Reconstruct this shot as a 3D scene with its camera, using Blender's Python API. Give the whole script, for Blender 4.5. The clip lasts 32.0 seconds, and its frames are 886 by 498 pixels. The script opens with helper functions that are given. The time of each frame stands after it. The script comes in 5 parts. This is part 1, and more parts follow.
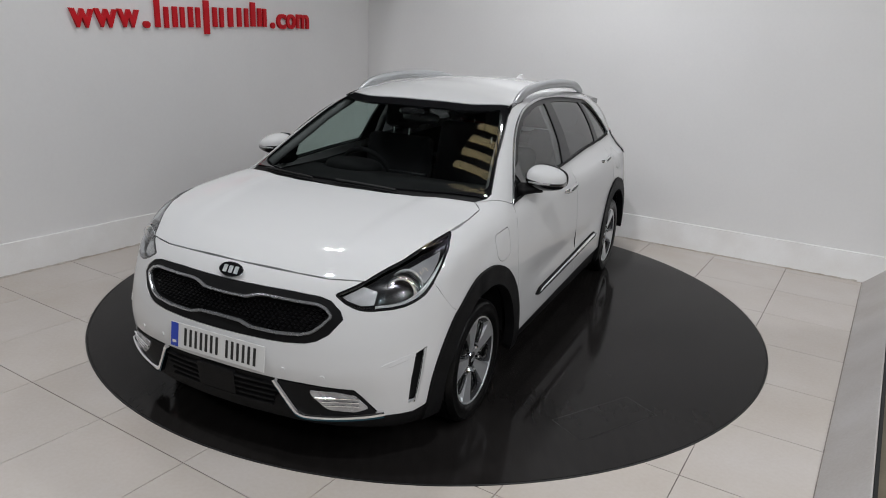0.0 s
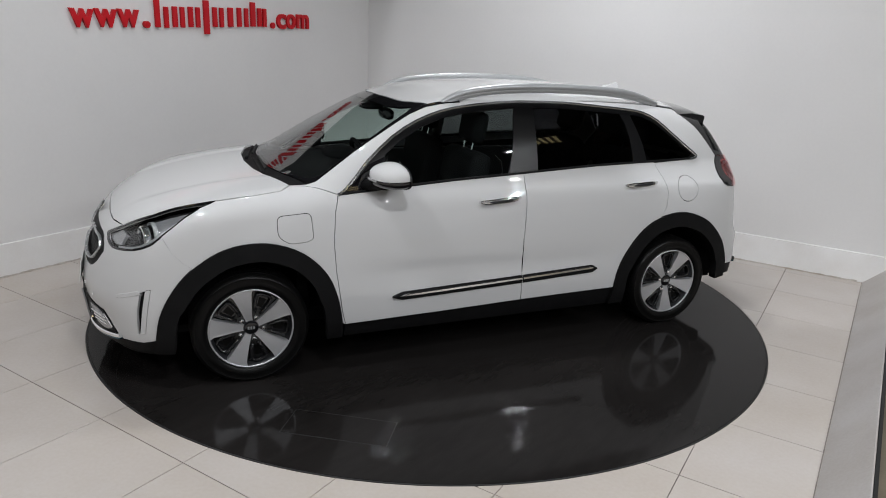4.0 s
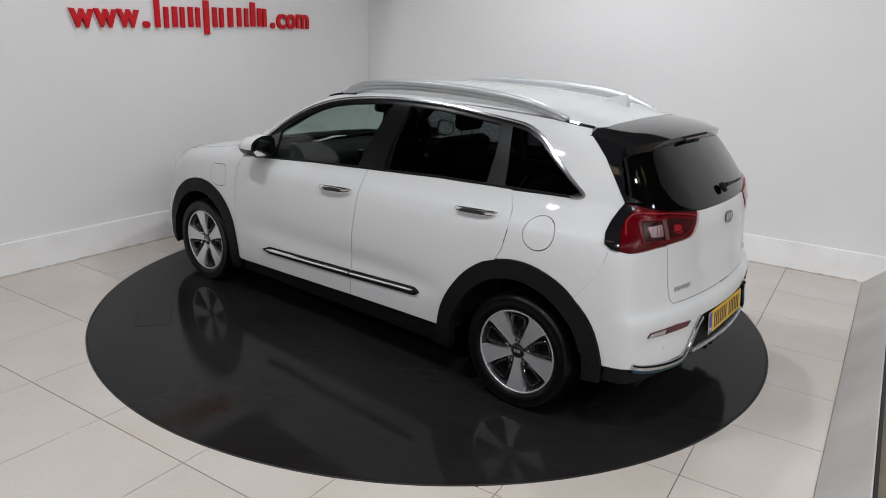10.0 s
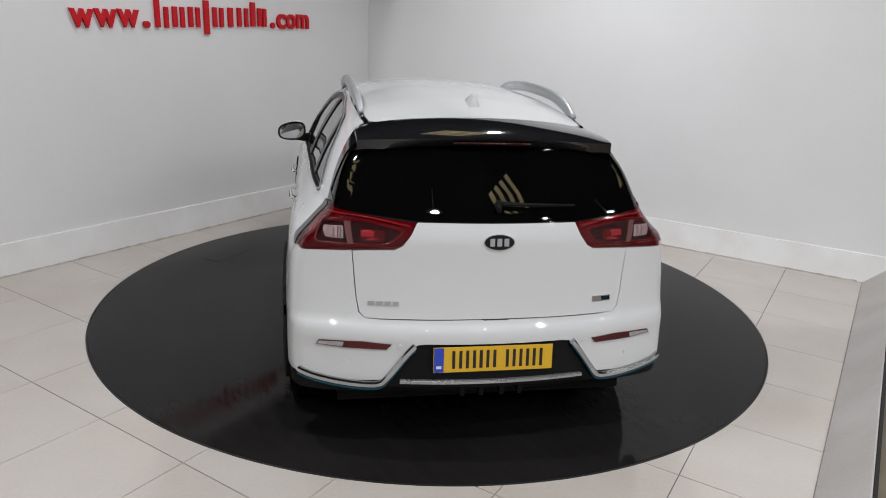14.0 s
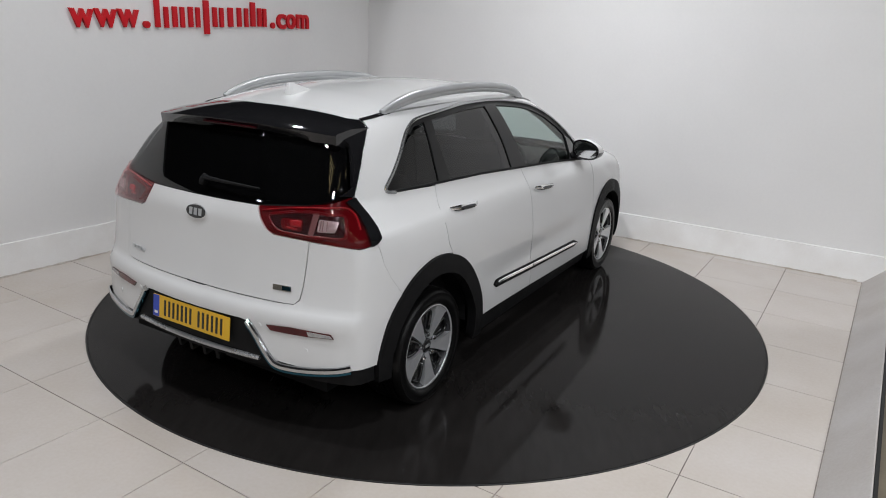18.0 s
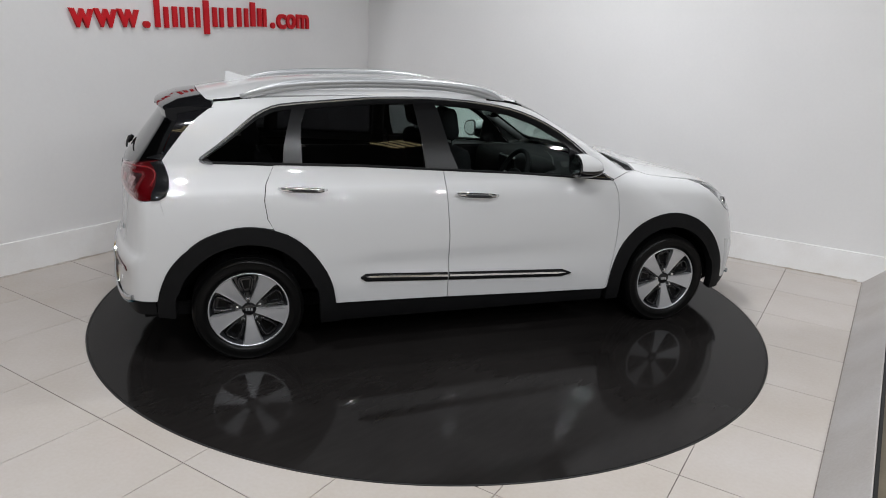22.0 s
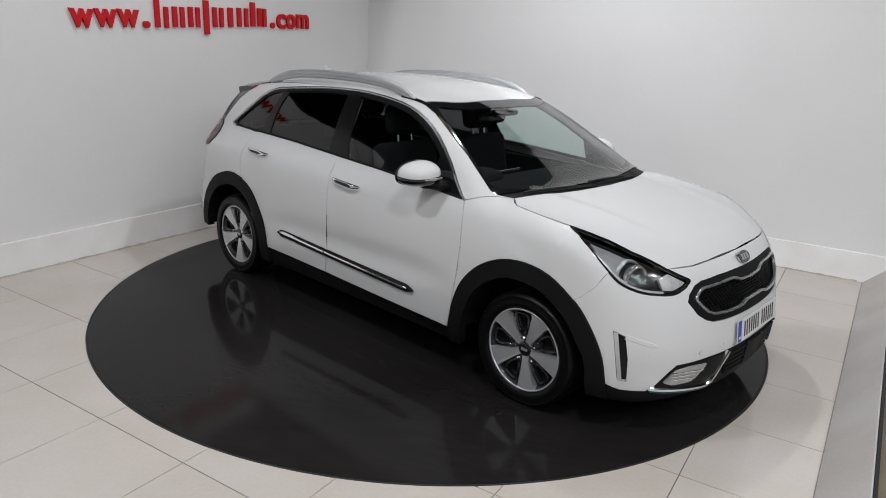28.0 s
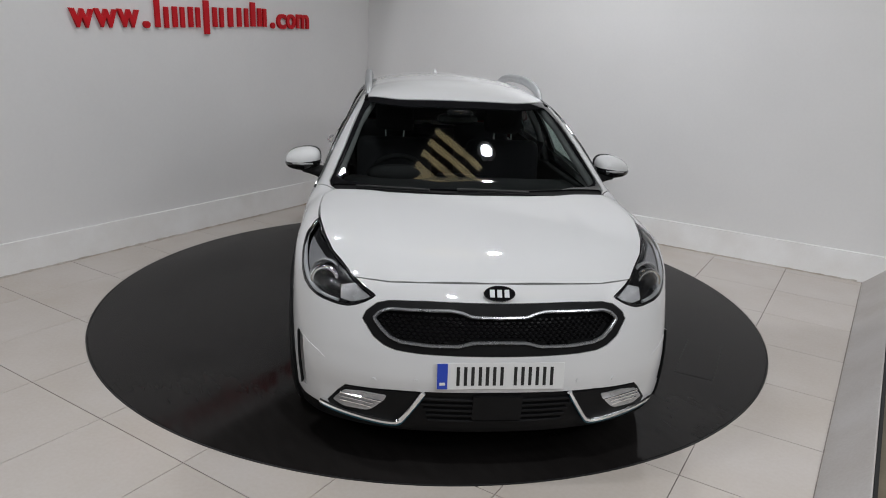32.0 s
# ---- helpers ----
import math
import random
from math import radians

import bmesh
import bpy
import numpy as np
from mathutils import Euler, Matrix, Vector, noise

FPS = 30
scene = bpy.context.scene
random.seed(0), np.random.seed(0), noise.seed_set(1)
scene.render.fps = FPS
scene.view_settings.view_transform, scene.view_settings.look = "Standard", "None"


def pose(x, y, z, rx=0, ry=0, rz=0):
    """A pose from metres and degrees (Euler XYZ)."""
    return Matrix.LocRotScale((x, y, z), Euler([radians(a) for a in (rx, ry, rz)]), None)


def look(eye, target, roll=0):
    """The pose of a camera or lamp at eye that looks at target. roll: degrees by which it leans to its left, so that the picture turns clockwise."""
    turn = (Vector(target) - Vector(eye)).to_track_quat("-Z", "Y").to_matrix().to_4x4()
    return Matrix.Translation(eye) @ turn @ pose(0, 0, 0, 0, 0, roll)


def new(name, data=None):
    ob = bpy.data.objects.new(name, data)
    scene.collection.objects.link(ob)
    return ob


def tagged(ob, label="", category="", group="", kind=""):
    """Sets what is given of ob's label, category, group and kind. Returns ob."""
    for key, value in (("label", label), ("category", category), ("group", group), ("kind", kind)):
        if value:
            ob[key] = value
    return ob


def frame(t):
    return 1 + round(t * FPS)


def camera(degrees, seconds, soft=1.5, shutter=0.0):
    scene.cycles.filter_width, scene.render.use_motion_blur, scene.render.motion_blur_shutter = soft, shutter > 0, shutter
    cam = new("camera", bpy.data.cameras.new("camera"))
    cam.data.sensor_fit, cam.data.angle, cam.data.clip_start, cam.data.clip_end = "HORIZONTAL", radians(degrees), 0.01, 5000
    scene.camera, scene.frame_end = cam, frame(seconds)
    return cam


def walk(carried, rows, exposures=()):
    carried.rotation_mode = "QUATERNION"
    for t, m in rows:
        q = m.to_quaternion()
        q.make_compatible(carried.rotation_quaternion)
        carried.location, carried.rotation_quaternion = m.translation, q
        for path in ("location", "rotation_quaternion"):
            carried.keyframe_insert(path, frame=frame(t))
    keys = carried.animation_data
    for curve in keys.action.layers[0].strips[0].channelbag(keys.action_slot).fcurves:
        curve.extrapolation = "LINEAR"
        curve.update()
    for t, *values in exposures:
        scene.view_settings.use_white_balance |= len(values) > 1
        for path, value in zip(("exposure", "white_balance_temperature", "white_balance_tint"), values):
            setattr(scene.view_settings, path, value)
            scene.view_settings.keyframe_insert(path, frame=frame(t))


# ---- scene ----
cam = camera(65.80, 32.0, soft=1.0)
EYE = look((0.0, -4.6712, 1.7643), (0.06946, 0.11277, 0.3122), 2.633)
walk(cam, [(0.0, EYE), (32.0, EYE)], [(0.0, -0.03), (3.0, 0.01), (6.0, 0.21), (31.0, 0.19), (32.0, -0.08)])
scene.view_settings.exposure = 0.0

# ---- light ----
ROOM = pose(0, 0, 0, 0, 0, -32.5)      # the bay's own axes: a along the plain wall, b along the sign wall

world = bpy.data.worlds.new("world")
scene.world = world
world.use_nodes = True
world.node_tree.nodes["Background"].inputs[0].default_value = (0.75, 0.82, 1.0, 1)
world.node_tree.nodes["Background"].inputs[1].default_value = 0.05


def area_lamp(name, a, b, z, sx, sy, watts, target=(0, 0, 0), colour=(0.94, 0.962, 1.0), shape="RECTANGLE"):
    data = bpy.data.lights.new(name, "AREA")
    data.shape, data.size, data.size_y, data.energy, data.color = shape, sx, sy, watts, colour
    ob = new(name, data)
    ob.matrix_world = ROOM @ look((a, b, z), target)
    return ob


def spot_lamp(name, a, b, z, watts, target, angle, blend, radius, colour=(0.94, 0.962, 1.0)):
    data = bpy.data.lights.new(name, "SPOT")
    data.energy, data.spot_size, data.spot_blend, data.shadow_soft_size, data.color = watts, radians(angle), blend, radius, colour
    ob = new(name, data)
    ob.matrix_world = ROOM @ look((a, b, z), target)
    return ob


# round ceiling lamps, one over the car and two over the open front, and a wall-washing spot
LAMPS = [(0.40, 0.76, 4.0, 40), (2.15, -2.80, 3.6, 39), (-0.20, -2.65, 3.6, 34), (-1.35, -0.75, 3.9, 15),
         (4.5, -0.3, 3.6, 23), (5.7, -0.6, 3.6, 29), (4.5, -2.0, 3.6, 23), (5.7, -2.4, 3.6, 29), (4.7, -3.8, 3.6, 28), (5.9, -4.1, 3.6, 29),
         (-2.0, -5.2, 3.6, 21), (1.2, -5.4, 3.6, 18), (4.2, -5.6, 3.6, 18)]
for la, lb, lz, watts in LAMPS:
    area_lamp("ceiling_lamp_light", la, lb, lz - 0.012, 0.15, 0.15, watts, (la, lb, 0), shape="DISK")
spot_lamp("wall_spot_light", 0.75, -1.1, 3.9, 175, (0.85, 2.55, 2.1), 80, 0.16, 0.06)

# ---- materials ----


def material(name, colour, rough=0.5, metal=0.0, grain=0.0, scale=8.0, bump=0.0, coat=0.0, spec=0.5, stain=None, glow=0.0):
    """A principled material with two scales of variation in colour, roughness and relief."""
    m = bpy.data.materials.new(name)
    m.use_nodes = True
    n, l = m.node_tree.nodes, m.node_tree.links
    p = n["Principled BSDF"]
    p.inputs["Base Color"].default_value = (*colour, 1)
    p.inputs["Roughness"].default_value = rough
    p.inputs["Metallic"].default_value = metal
    p.inputs["Coat Weight"].default_value = coat
    p.inputs["Coat Roughness"].default_value = 0.015
    p.inputs["Specular IOR Level"].default_value = spec
    if glow:
        p.inputs["Emission Color"].default_value = (*colour, 1)
        p.inputs["Emission Strength"].default_value = glow
    if grain or bump:
        tc = n.new("ShaderNodeTexCoord")
        fine, wide = n.new("ShaderNodeTexNoise"), n.new("ShaderNodeTexNoise")
        fine.inputs["Scale"].default_value, fine.inputs["Detail"].default_value = scale * 14, 6
        wide.inputs["Scale"].default_value, wide.inputs["Detail"].default_value = scale * 0.35, 4
        for tex in (fine, wide):
            l.new(tc.outputs["Object"], tex.inputs["Vector"])
        both = n.new("ShaderNodeMath")
        both.operation = "MULTIPLY_ADD"
        both.inputs[1].default_value = 0.35
        l.new(fine.outputs["Fac"], both.inputs[0])
        l.new(wide.outputs["Fac"], both.inputs[2])
        ramp = n.new("ShaderNodeMapRange")
        ramp.inputs[1].default_value, ramp.inputs[2].default_value = 0.45, 0.9
        ramp.inputs[3].default_value, ramp.inputs[4].default_value = 0, 1
        l.new(both.outputs[0], ramp.inputs[0])
        mix = n.new("ShaderNodeMix")
        mix.data_type = "RGBA"
        dark = stain or tuple(c * (1 - grain) for c in colour)
        mix.inputs["A"].default_value, mix.inputs["B"].default_value = (*colour, 1), (*dark, 1)
        l.new(ramp.outputs[0], mix.inputs["Factor"])
        l.new(mix.outputs["Result"], p.inputs["Base Color"])
        gloss = n.new("ShaderNodeMapRange")
        gloss.inputs[3].default_value, gloss.inputs[4].default_value = rough * 0.85, min(1, rough * 1.2)
        l.new(both.outputs[0], gloss.inputs[0])
        l.new(gloss.outputs[0], p.inputs["Roughness"])
        if bump:
            b = n.new("ShaderNodeBump")
            b.inputs["Strength"].default_value, b.inputs["Distance"].default_value = bump, 0.002
            l.new(fine.outputs["Fac"], b.inputs["Height"])
            l.new(b.outputs[0], p.inputs["Normal"])
    return m


def glass(name, tint, gloss=1.0, rough=0.0, base=0.050):
    """A thin pane: tinted light passes straight through, the rest mirrors, more so at a glancing angle."""
    m = bpy.data.materials.new(name)
    m.use_nodes = True
    n, l = m.node_tree.nodes, m.node_tree.links
    n.remove(n["Principled BSDF"])
    clear, shine, mix, f = (n.new("ShaderNode" + k) for k in ("BsdfTransparent", "BsdfGlossy", "MixShader", "LayerWeight"))
    power, share = n.new("ShaderNodeMath"), n.new("ShaderNodeMath")
    clear.inputs[0].default_value = (*tint, 1)
    shine.inputs["Color"].default_value = (gloss, gloss, gloss, 1)
    shine.inputs["Roughness"].default_value = rough
    f.inputs["Blend"].default_value = 0.5
    power.operation, power.inputs[1].default_value = "POWER", 4.9
    share.operation, share.inputs[1].default_value, share.inputs[2].default_value = "MULTIPLY_ADD", 1 - base, base
    l.new(f.outputs["Facing"], power.inputs[0])
    l.new(power.outputs[0], share.inputs[0])
    l.new(share.outputs[0], mix.inputs[0])
    l.new(clear.outputs[0], mix.inputs[1])
    l.new(shine.outputs[0], mix.inputs[2])
    l.new(mix.outputs[0], n["Material Output"].inputs[0])
    return m


PAINT = material("white_paint", (0.66, 0.66, 0.66), 0.7, coat=1.0, spec=0.04)
WALL = material("wall_paint", (0.80, 0.79, 0.785), 0.75, grain=0.05, scale=3, bump=0.05)
SKIRT = material("skirting_paint", (0.87, 0.865, 0.86), 0.5, grain=0.10, scale=9, bump=0.15, stain=(0.77, 0.75, 0.73))
KERB = material("scuffed_board_paint", (0.525, 0.50, 0.485), 0.5, grain=0.1, scale=5, bump=0.2, stain=(0.42, 0.385, 0.355))
TILE = material("porcelain_tile", (0.565, 0.522, 0.488), 0.15, grain=0.08, scale=4, stain=(0.50, 0.445, 0.39))
FILLER = material("grimy_filler", (0.66, 0.63, 0.60), 0.8, grain=0.5, scale=9, bump=0.4, stain=(0.30, 0.24, 0.18))
GROUT = material("dark_grout", (0.25, 0.22, 0.20), 0.9, grain=0.3, scale=20)


def dusty_gloss(name):
    """Worn black gloss: a dusty film in wide patches, fine swirl scratches and uneven gloss."""
    m = material(name, (0.0135, 0.0122, 0.0118), 0.1, spec=0.095)
    n, l = m.node_tree.nodes, m.node_tree.links
    p = n["Principled BSDF"]
    tc, mp = n.new("ShaderNodeTexCoord"), n.new("ShaderNodeMapping")
    mp.inputs["Scale"].default_value = (1.0, 0.22, 1.0)
    mp.inputs["Rotation"].default_value = (0, 0, 0.6)
    wide, streak, speck = (n.new("ShaderNodeTexNoise") for _ in range(3))
    for tex, scale, detail in ((wide, 1.1, 5), (streak, 26.0, 8), (speck, 160.0, 3)):
        tex.inputs["Scale"].default_value, tex.inputs["Detail"].default_value = scale, detail
    l.new(tc.outputs["Object"], mp.inputs["Vector"])
    l.new(tc.outputs["Object"], wide.inputs["Vector"])
    l.new(mp.outputs[0], streak.inputs["Vector"])
    l.new(tc.outputs["Object"], speck.inputs["Vector"])
    both = n.new("ShaderNodeMath")
    both.operation, both.inputs[1].default_value = "MULTIPLY_ADD", 0.45
    l.new(streak.outputs["Fac"], both.inputs[0])
    l.new(wide.outputs["Fac"], both.inputs[2])
    film, gloss = n.new("ShaderNodeMapRange"), n.new("ShaderNodeMapRange")
    for node, a, b in ((film, 0.0, 1.0), (gloss, 0.05, 0.125)):
        node.inputs[1].default_value, node.inputs[2].default_value = 0.5, 0.95
        node.inputs[3].default_value, node.inputs[4].default_value = a, b
        l.new(both.outputs[0], node.inputs[0])
    mix, grit, dots = n.new("ShaderNodeMix"), n.new("ShaderNodeMix"), n.new("ShaderNodeMapRange")
    mix.data_type = grit.data_type = "RGBA"
    mix.inputs["A"].default_value, mix.inputs["B"].default_value = (0.0105, 0.0094, 0.0090, 1), (0.0195, 0.0177, 0.0170, 1)
    grit.inputs["B"].default_value = (0.06, 0.055, 0.05, 1)
    dots.inputs[1].default_value, dots.inputs[2].default_value, dots.inputs[4].default_value = 0.70, 0.80, 0.6
    l.new(film.outputs[0], mix.inputs["Factor"])
    l.new(speck.outputs["Fac"], dots.inputs[0])
    l.new(dots.outputs[0], grit.inputs["Factor"])
    l.new(mix.outputs["Result"], grit.inputs["A"])
    l.new(grit.outputs["Result"], p.inputs["Base Color"])
    l.new(gloss.outputs[0], p.inputs["Roughness"])
    return m


DISC = dusty_gloss("black_gloss_disc")
RUBBER_EDGE = material("black_edge", (0.01, 0.01, 0.01), 0.6)
RED = material("red_letter", (0.60, 0.008, 0.016), 0.45, spec=0.25, grain=0.1)
CEIL = material("dark_ceiling", (0.05, 0.05, 0.054), 0.9, grain=0.2)
# grey of the unseen outer walls, raised to bounce light onto the car
FAR_WALL = material("bounce_wall", (0.52, 0.52, 0.525), 0.8, grain=0.15, scale=1)
OUTER = material("brown_floor", (0.24, 0.20, 0.14), 0.5, grain=0.3)
BLACK_PLASTIC = material("black_plastic", (0.0065, 0.0065, 0.007), 0.55, spec=0.16, grain=0.25, scale=30, bump=0.25)
GLOSS_BLACK = material("gloss_black", (0.008, 0.008, 0.009), 0.06, coat=0.5)
DARK_IN = material("dark_interior", (0.006, 0.006, 0.0065), 0.8, spec=0.2, grain=0.3, scale=12, bump=0.2)
SEAT = material("black_cloth", (0.008, 0.008, 0.009), 0.85, spec=0.15, grain=0.15, scale=12, bump=0.1)
LINER = material("grey_headlining", (0.16, 0.16, 0.16), 0.9, grain=0.1, scale=20)
CHROME = material("chrome", (0.90, 0.91, 0.92), 0.10, metal=1.0)
SILVER = material("satin_silver", (0.50, 0.51, 0.52), 0.36, metal=0.55, grain=0.08, scale=20)
MACHINED = material("machined_alloy", (0.74, 0.75, 0.77), 0.36, metal=0.75, grain=0.1, scale=20)
DARK_ALLOY = material("dark_grey_alloy", (0.035, 0.036, 0.04), 0.35, metal=0.3)
TYRE = material("tyre_rubber", (0.0045, 0.0045, 0.0045), 0.30, spec=0.18, grain=0.3, scale=25, bump=0.3)
STEEL = material("brake_steel", (0.10, 0.10, 0.10), 0.4, metal=1.0, grain=0.2)
BLUE = material("plate_blue", (0.02, 0.06, 0.45), 0.35)
BLUE_CHROME = material("blue_chrome", (0.025, 0.09, 0.13), 0.14, metal=1.0)
GOLD = material("gold_louvre", (0.90, 0.74, 0.42), 0.5, grain=0.45, scale=14, glow=1.9)
gold_tree = GOLD.node_tree
flecks = [k for k in gold_tree.nodes if k.type == "MIX"][0]
gold_tree.links.new(flecks.outputs["Result"], gold_tree.nodes["Principled BSDF"].inputs["Emission Color"])
LAMP_WHITE = material("lamp_housing", (0.7, 0.7, 0.7), 0.5)
PLATE_W = material("white_plate", (0.72, 0.72, 0.71), 0.35, grain=0.04)
PLATE_Y = material("yellow_plate", (0.72, 0.42, 0.02), 0.35, grain=0.04)
LETTER = material("black_letter", (0.012, 0.012, 0.012), 0.4)
RED_LENS = material("red_lens", (0.11, 0.0018, 0.005), 0.12, spec=0.3, grain=0.55, scale=14, coat=0.3)
RED_DARK = material("dark_red_lens", (0.028, 0.002, 0.004), 0.15, spec=0.3, grain=0.6, scale=25, coat=0.25, bump=0.5)
# red raised until it looks lit, as reflections inside the lamp do
RED_BRIGHT = material("lit_looking_red", (0.42, 0.008, 0.018), 0.3, spec=0.3, grain=0.7, scale=40, coat=0.3, bump=0.6)
POCKET = material("gloss_black_pocket", (0.012, 0.012, 0.013), 0.18, coat=0.6, grain=0.2, scale=15)
SATIN = material("satin_chrome", (0.46, 0.47, 0.48), 0.25, metal=0.8, grain=0.08, scale=20)
RED_RING = material("red_light_guide", (0.12, 0.002, 0.006), 0.25, spec=0.3, grain=0.4, scale=30)
DARK_CHROME = material("smoked_chrome", (0.50, 0.51, 0.52), 0.10, metal=1.0)
PILLAR_BLACK = material("black_pillar_film", (0.005, 0.005, 0.0055), 0.28, spec=0.3, grain=0.2, scale=30)
BRIGHT_TRIM = material("bright_trim", (0.50, 0.51, 0.52), 0.17, metal=0.9, grain=0.1, scale=25)
LAMP_SHELL = material("pale_lamp_shell", (0.27, 0.27, 0.28), 0.3, metal=0.2, grain=0.2, scale=30)
DULL_PINK = material("smoky_pink_plastic", (0.16, 0.09, 0.09), 0.2, coat=0.4)
CLEAR_LENS = material("clear_reflector", (0.58, 0.58, 0.585), 0.25, metal=0.35, grain=0.55, scale=30, coat=0.4, bump=0.6)
SCREEN_GLASS = glass("clear_glass", (0.70, 0.77, 0.75))
FRONT_GLASS = glass("green_glass", (0.72, 0.84, 0.80))
RED_COVER = glass("red_tinted_cover", (0.95, 0.72, 0.73))
PRIVACY = glass("privacy_glass", (0.11, 0.113, 0.118))
LAMP_GLASS = glass("lamp_cover", (0.93, 0.94, 0.95))

# ---- builders ----


def link(name, bm, mat, parent=None, label="", smooth=False):
    """One mesh object from a bmesh (or a mesh), under its thing or part."""
    if isinstance(bm, bmesh.types.BMesh):
        me = bpy.data.meshes.new(name)
        bm.to_mesh(me)
        bm.free()
    else:
        me = bm
    if mat is not None and not me.materials:
        me.materials.append(mat)
    if smooth:
        me.polygons.foreach_set("use_smooth", [True] * len(me.polygons))
    ob = new(name, me)
    if parent is not None:
        ob.parent = parent
    if label:
        ob["label"] = label
    return ob


part = link


def block(x0, x1, y0, y1, z0, z1, bevel=0.0, m=None, bm=None):
    own = bmesh.new()
    bmesh.ops.create_cube(own, size=1)
    bmesh.ops.transform(own, verts=own.verts, matrix=Matrix.LocRotScale(((x0 + x1) / 2, (y0 + y1) / 2, (z0 + z1) / 2), None, (x1 - x0, y1 - y0, z1 - z0)))
    if bevel:
        bmesh.ops.bevel(own, geom=own.edges, offset=bevel, segments=2, affect="EDGES", profile=0.5)
    if m is not None:
        bmesh.ops.transform(own, verts=own.verts, matrix=m)
    if bm is None:
        return own
    me = bpy.data.meshes.new("join")
    own.to_mesh(me)
    own.free()
    bm.from_mesh(me)
    bpy.data.meshes.remove(me)
    return bm


def lathe(profile, steps=48, m=None):
    """Turns (radius, height) about z."""
    bm = bmesh.new()
    rings = []
    for k in range(steps):
        c, s = math.cos(2 * math.pi * k / steps), math.sin(2 * math.pi * k / steps)
        rings.append([bm.verts.new((r * c, r * s, h)) for r, h in profile])
    for k in range(steps):
        p, q = rings[k], rings[(k + 1) % steps]
        for i in range(len(profile) - 1):
            bm.faces.new((p[i], q[i], q[i + 1], p[i + 1]))
    bmesh.ops.remove_doubles(bm, verts=bm.verts, dist=1e-6)
    if m is not None:
        bmesh.ops.transform(bm, verts=bm.verts, matrix=m)
    bmesh.ops.recalc_face_normals(bm, faces=bm.faces)
    return bm


def prism(points, depth, m=None, bevel=0.0):
    """A flat outline in x, y given a thickness along z."""
    bm = bmesh.new()
    f = bm.faces.new([bm.verts.new((x, y, 0)) for x, y in points])
    out = bmesh.ops.extrude_face_region(bm, geom=[f])
    bmesh.ops.translate(bm, verts=[v for v in out["geom"] if isinstance(v, bmesh.types.BMVert)], vec=(0, 0, depth))
    bmesh.ops.recalc_face_normals(bm, faces=bm.faces)
    if bevel:
        bmesh.ops.bevel(bm, geom=bm.edges, offset=bevel, segments=2, affect="EDGES", profile=0.5)
    if m is not None:
        bmesh.ops.transform(bm, verts=bm.verts, matrix=m)
    return bm


def tube(points, radii, sides=10, squash=1.0, closed=False, up=(0, 0, 1)):
    """A bar along a line of points; squash flattens it along its second axis."""
    bm = bmesh.new()
    pts = [Vector(p) for p in points]
    if isinstance(radii, (int, float)):
        radii = [radii] * len(pts)
    rings = []
    for i, p in enumerate(pts):
        a, b = pts[i - 1] if (i or closed) else p, pts[(i + 1) % len(pts)] if (i + 1 < len(pts) or closed) else p
        t = (b - a).normalized()
        u = t.cross(Vector(up)).normalized()
        w = u.cross(t)
        rings.append([bm.verts.new(p + radii[i] * (math.cos(2 * math.pi * k / sides) * u + squash * math.sin(2 * math.pi * k / sides) * w)) for k in range(sides)])
    n = len(rings)
    for i in range(n if closed else n - 1):
        for k in range(sides):
            r, q = rings[i], rings[(i + 1) % n]
            bm.faces.new((r[k], r[(k + 1) % sides], q[(k + 1) % sides], q[k]))
    if not closed:
        bm.faces.new(rings[0])
        bm.faces.new(rings[-1])
    bmesh.ops.recalc_face_normals(bm, faces=bm.faces)
    return bm


# ---- the bay ----
TILE_SIZE, JOINT = 0.593, 0.004
A_LEFT, A_RIGHT, B_BACK, B_FRONT = -2.63, 2.60, 2.548, -5.4
WALL_TOP = 2.19
DISC_R = 2.232


def in_room(ob):
    ob.matrix_world = ROOM
    return ob


ground = in_room(link("ground", block(-9.0, 9.0, -9.0, 6.0, -0.35, -0.05), OUTER))
tagged(ground, "brown smooth concrete floor round the display bay", "floor", kind="structure")
bed = in_room(link("floor", block(A_LEFT, A_RIGHT + 0.07, B_FRONT, B_BACK, -0.05, -0.006), GROUT))
tagged(bed, "raised bay floor of cream glossy tiles with dark joints", "floor", kind="structure")

wall_left = in_room(link("wall_left", block(A_LEFT - 0.12, A_LEFT, B_FRONT + 0.4, B_BACK + 0.12, -0.05, WALL_TOP, 0.003), WALL))
tagged(wall_left, "pale grey painted partition wall carrying red sign letters", "wall", kind="structure")
wall_back = in_room(link("wall_back", block(A_LEFT, 4.6, B_BACK, B_BACK + 0.12, -0.05, 3.5, 0.003), WALL))
tagged(wall_back, "plain pale grey painted partition wall", "wall", kind="structure")
cap = in_room(link("trim", block(A_LEFT - 0.125, A_LEFT + 0.006, B_FRONT + 0.4, B_BACK - 0.002, WALL_TOP, WALL_TOP + 0.03), RUBBER_EDGE))
tagged(cap, "thin dark edge strip along the top of the wall", "trim", kind="structure")
skirt_left = in_room(link("baseboard", prism([(0, -0.002), (0.040, -0.002), (0.040, 0.012), (0.018, 0.231), (0.014, 0.235), (0, 0.235)], B_BACK - 0.053 - B_FRONT - 0.4, Matrix.Translation((A_LEFT, B_BACK - 0.053, 0)) @ pose(0, 0, 0, 90, 0, 0), 0.002), SKIRT))
tagged(skirt_left, "tall white painted skirting board, scuffed near the floor", "skirting board", kind="structure")
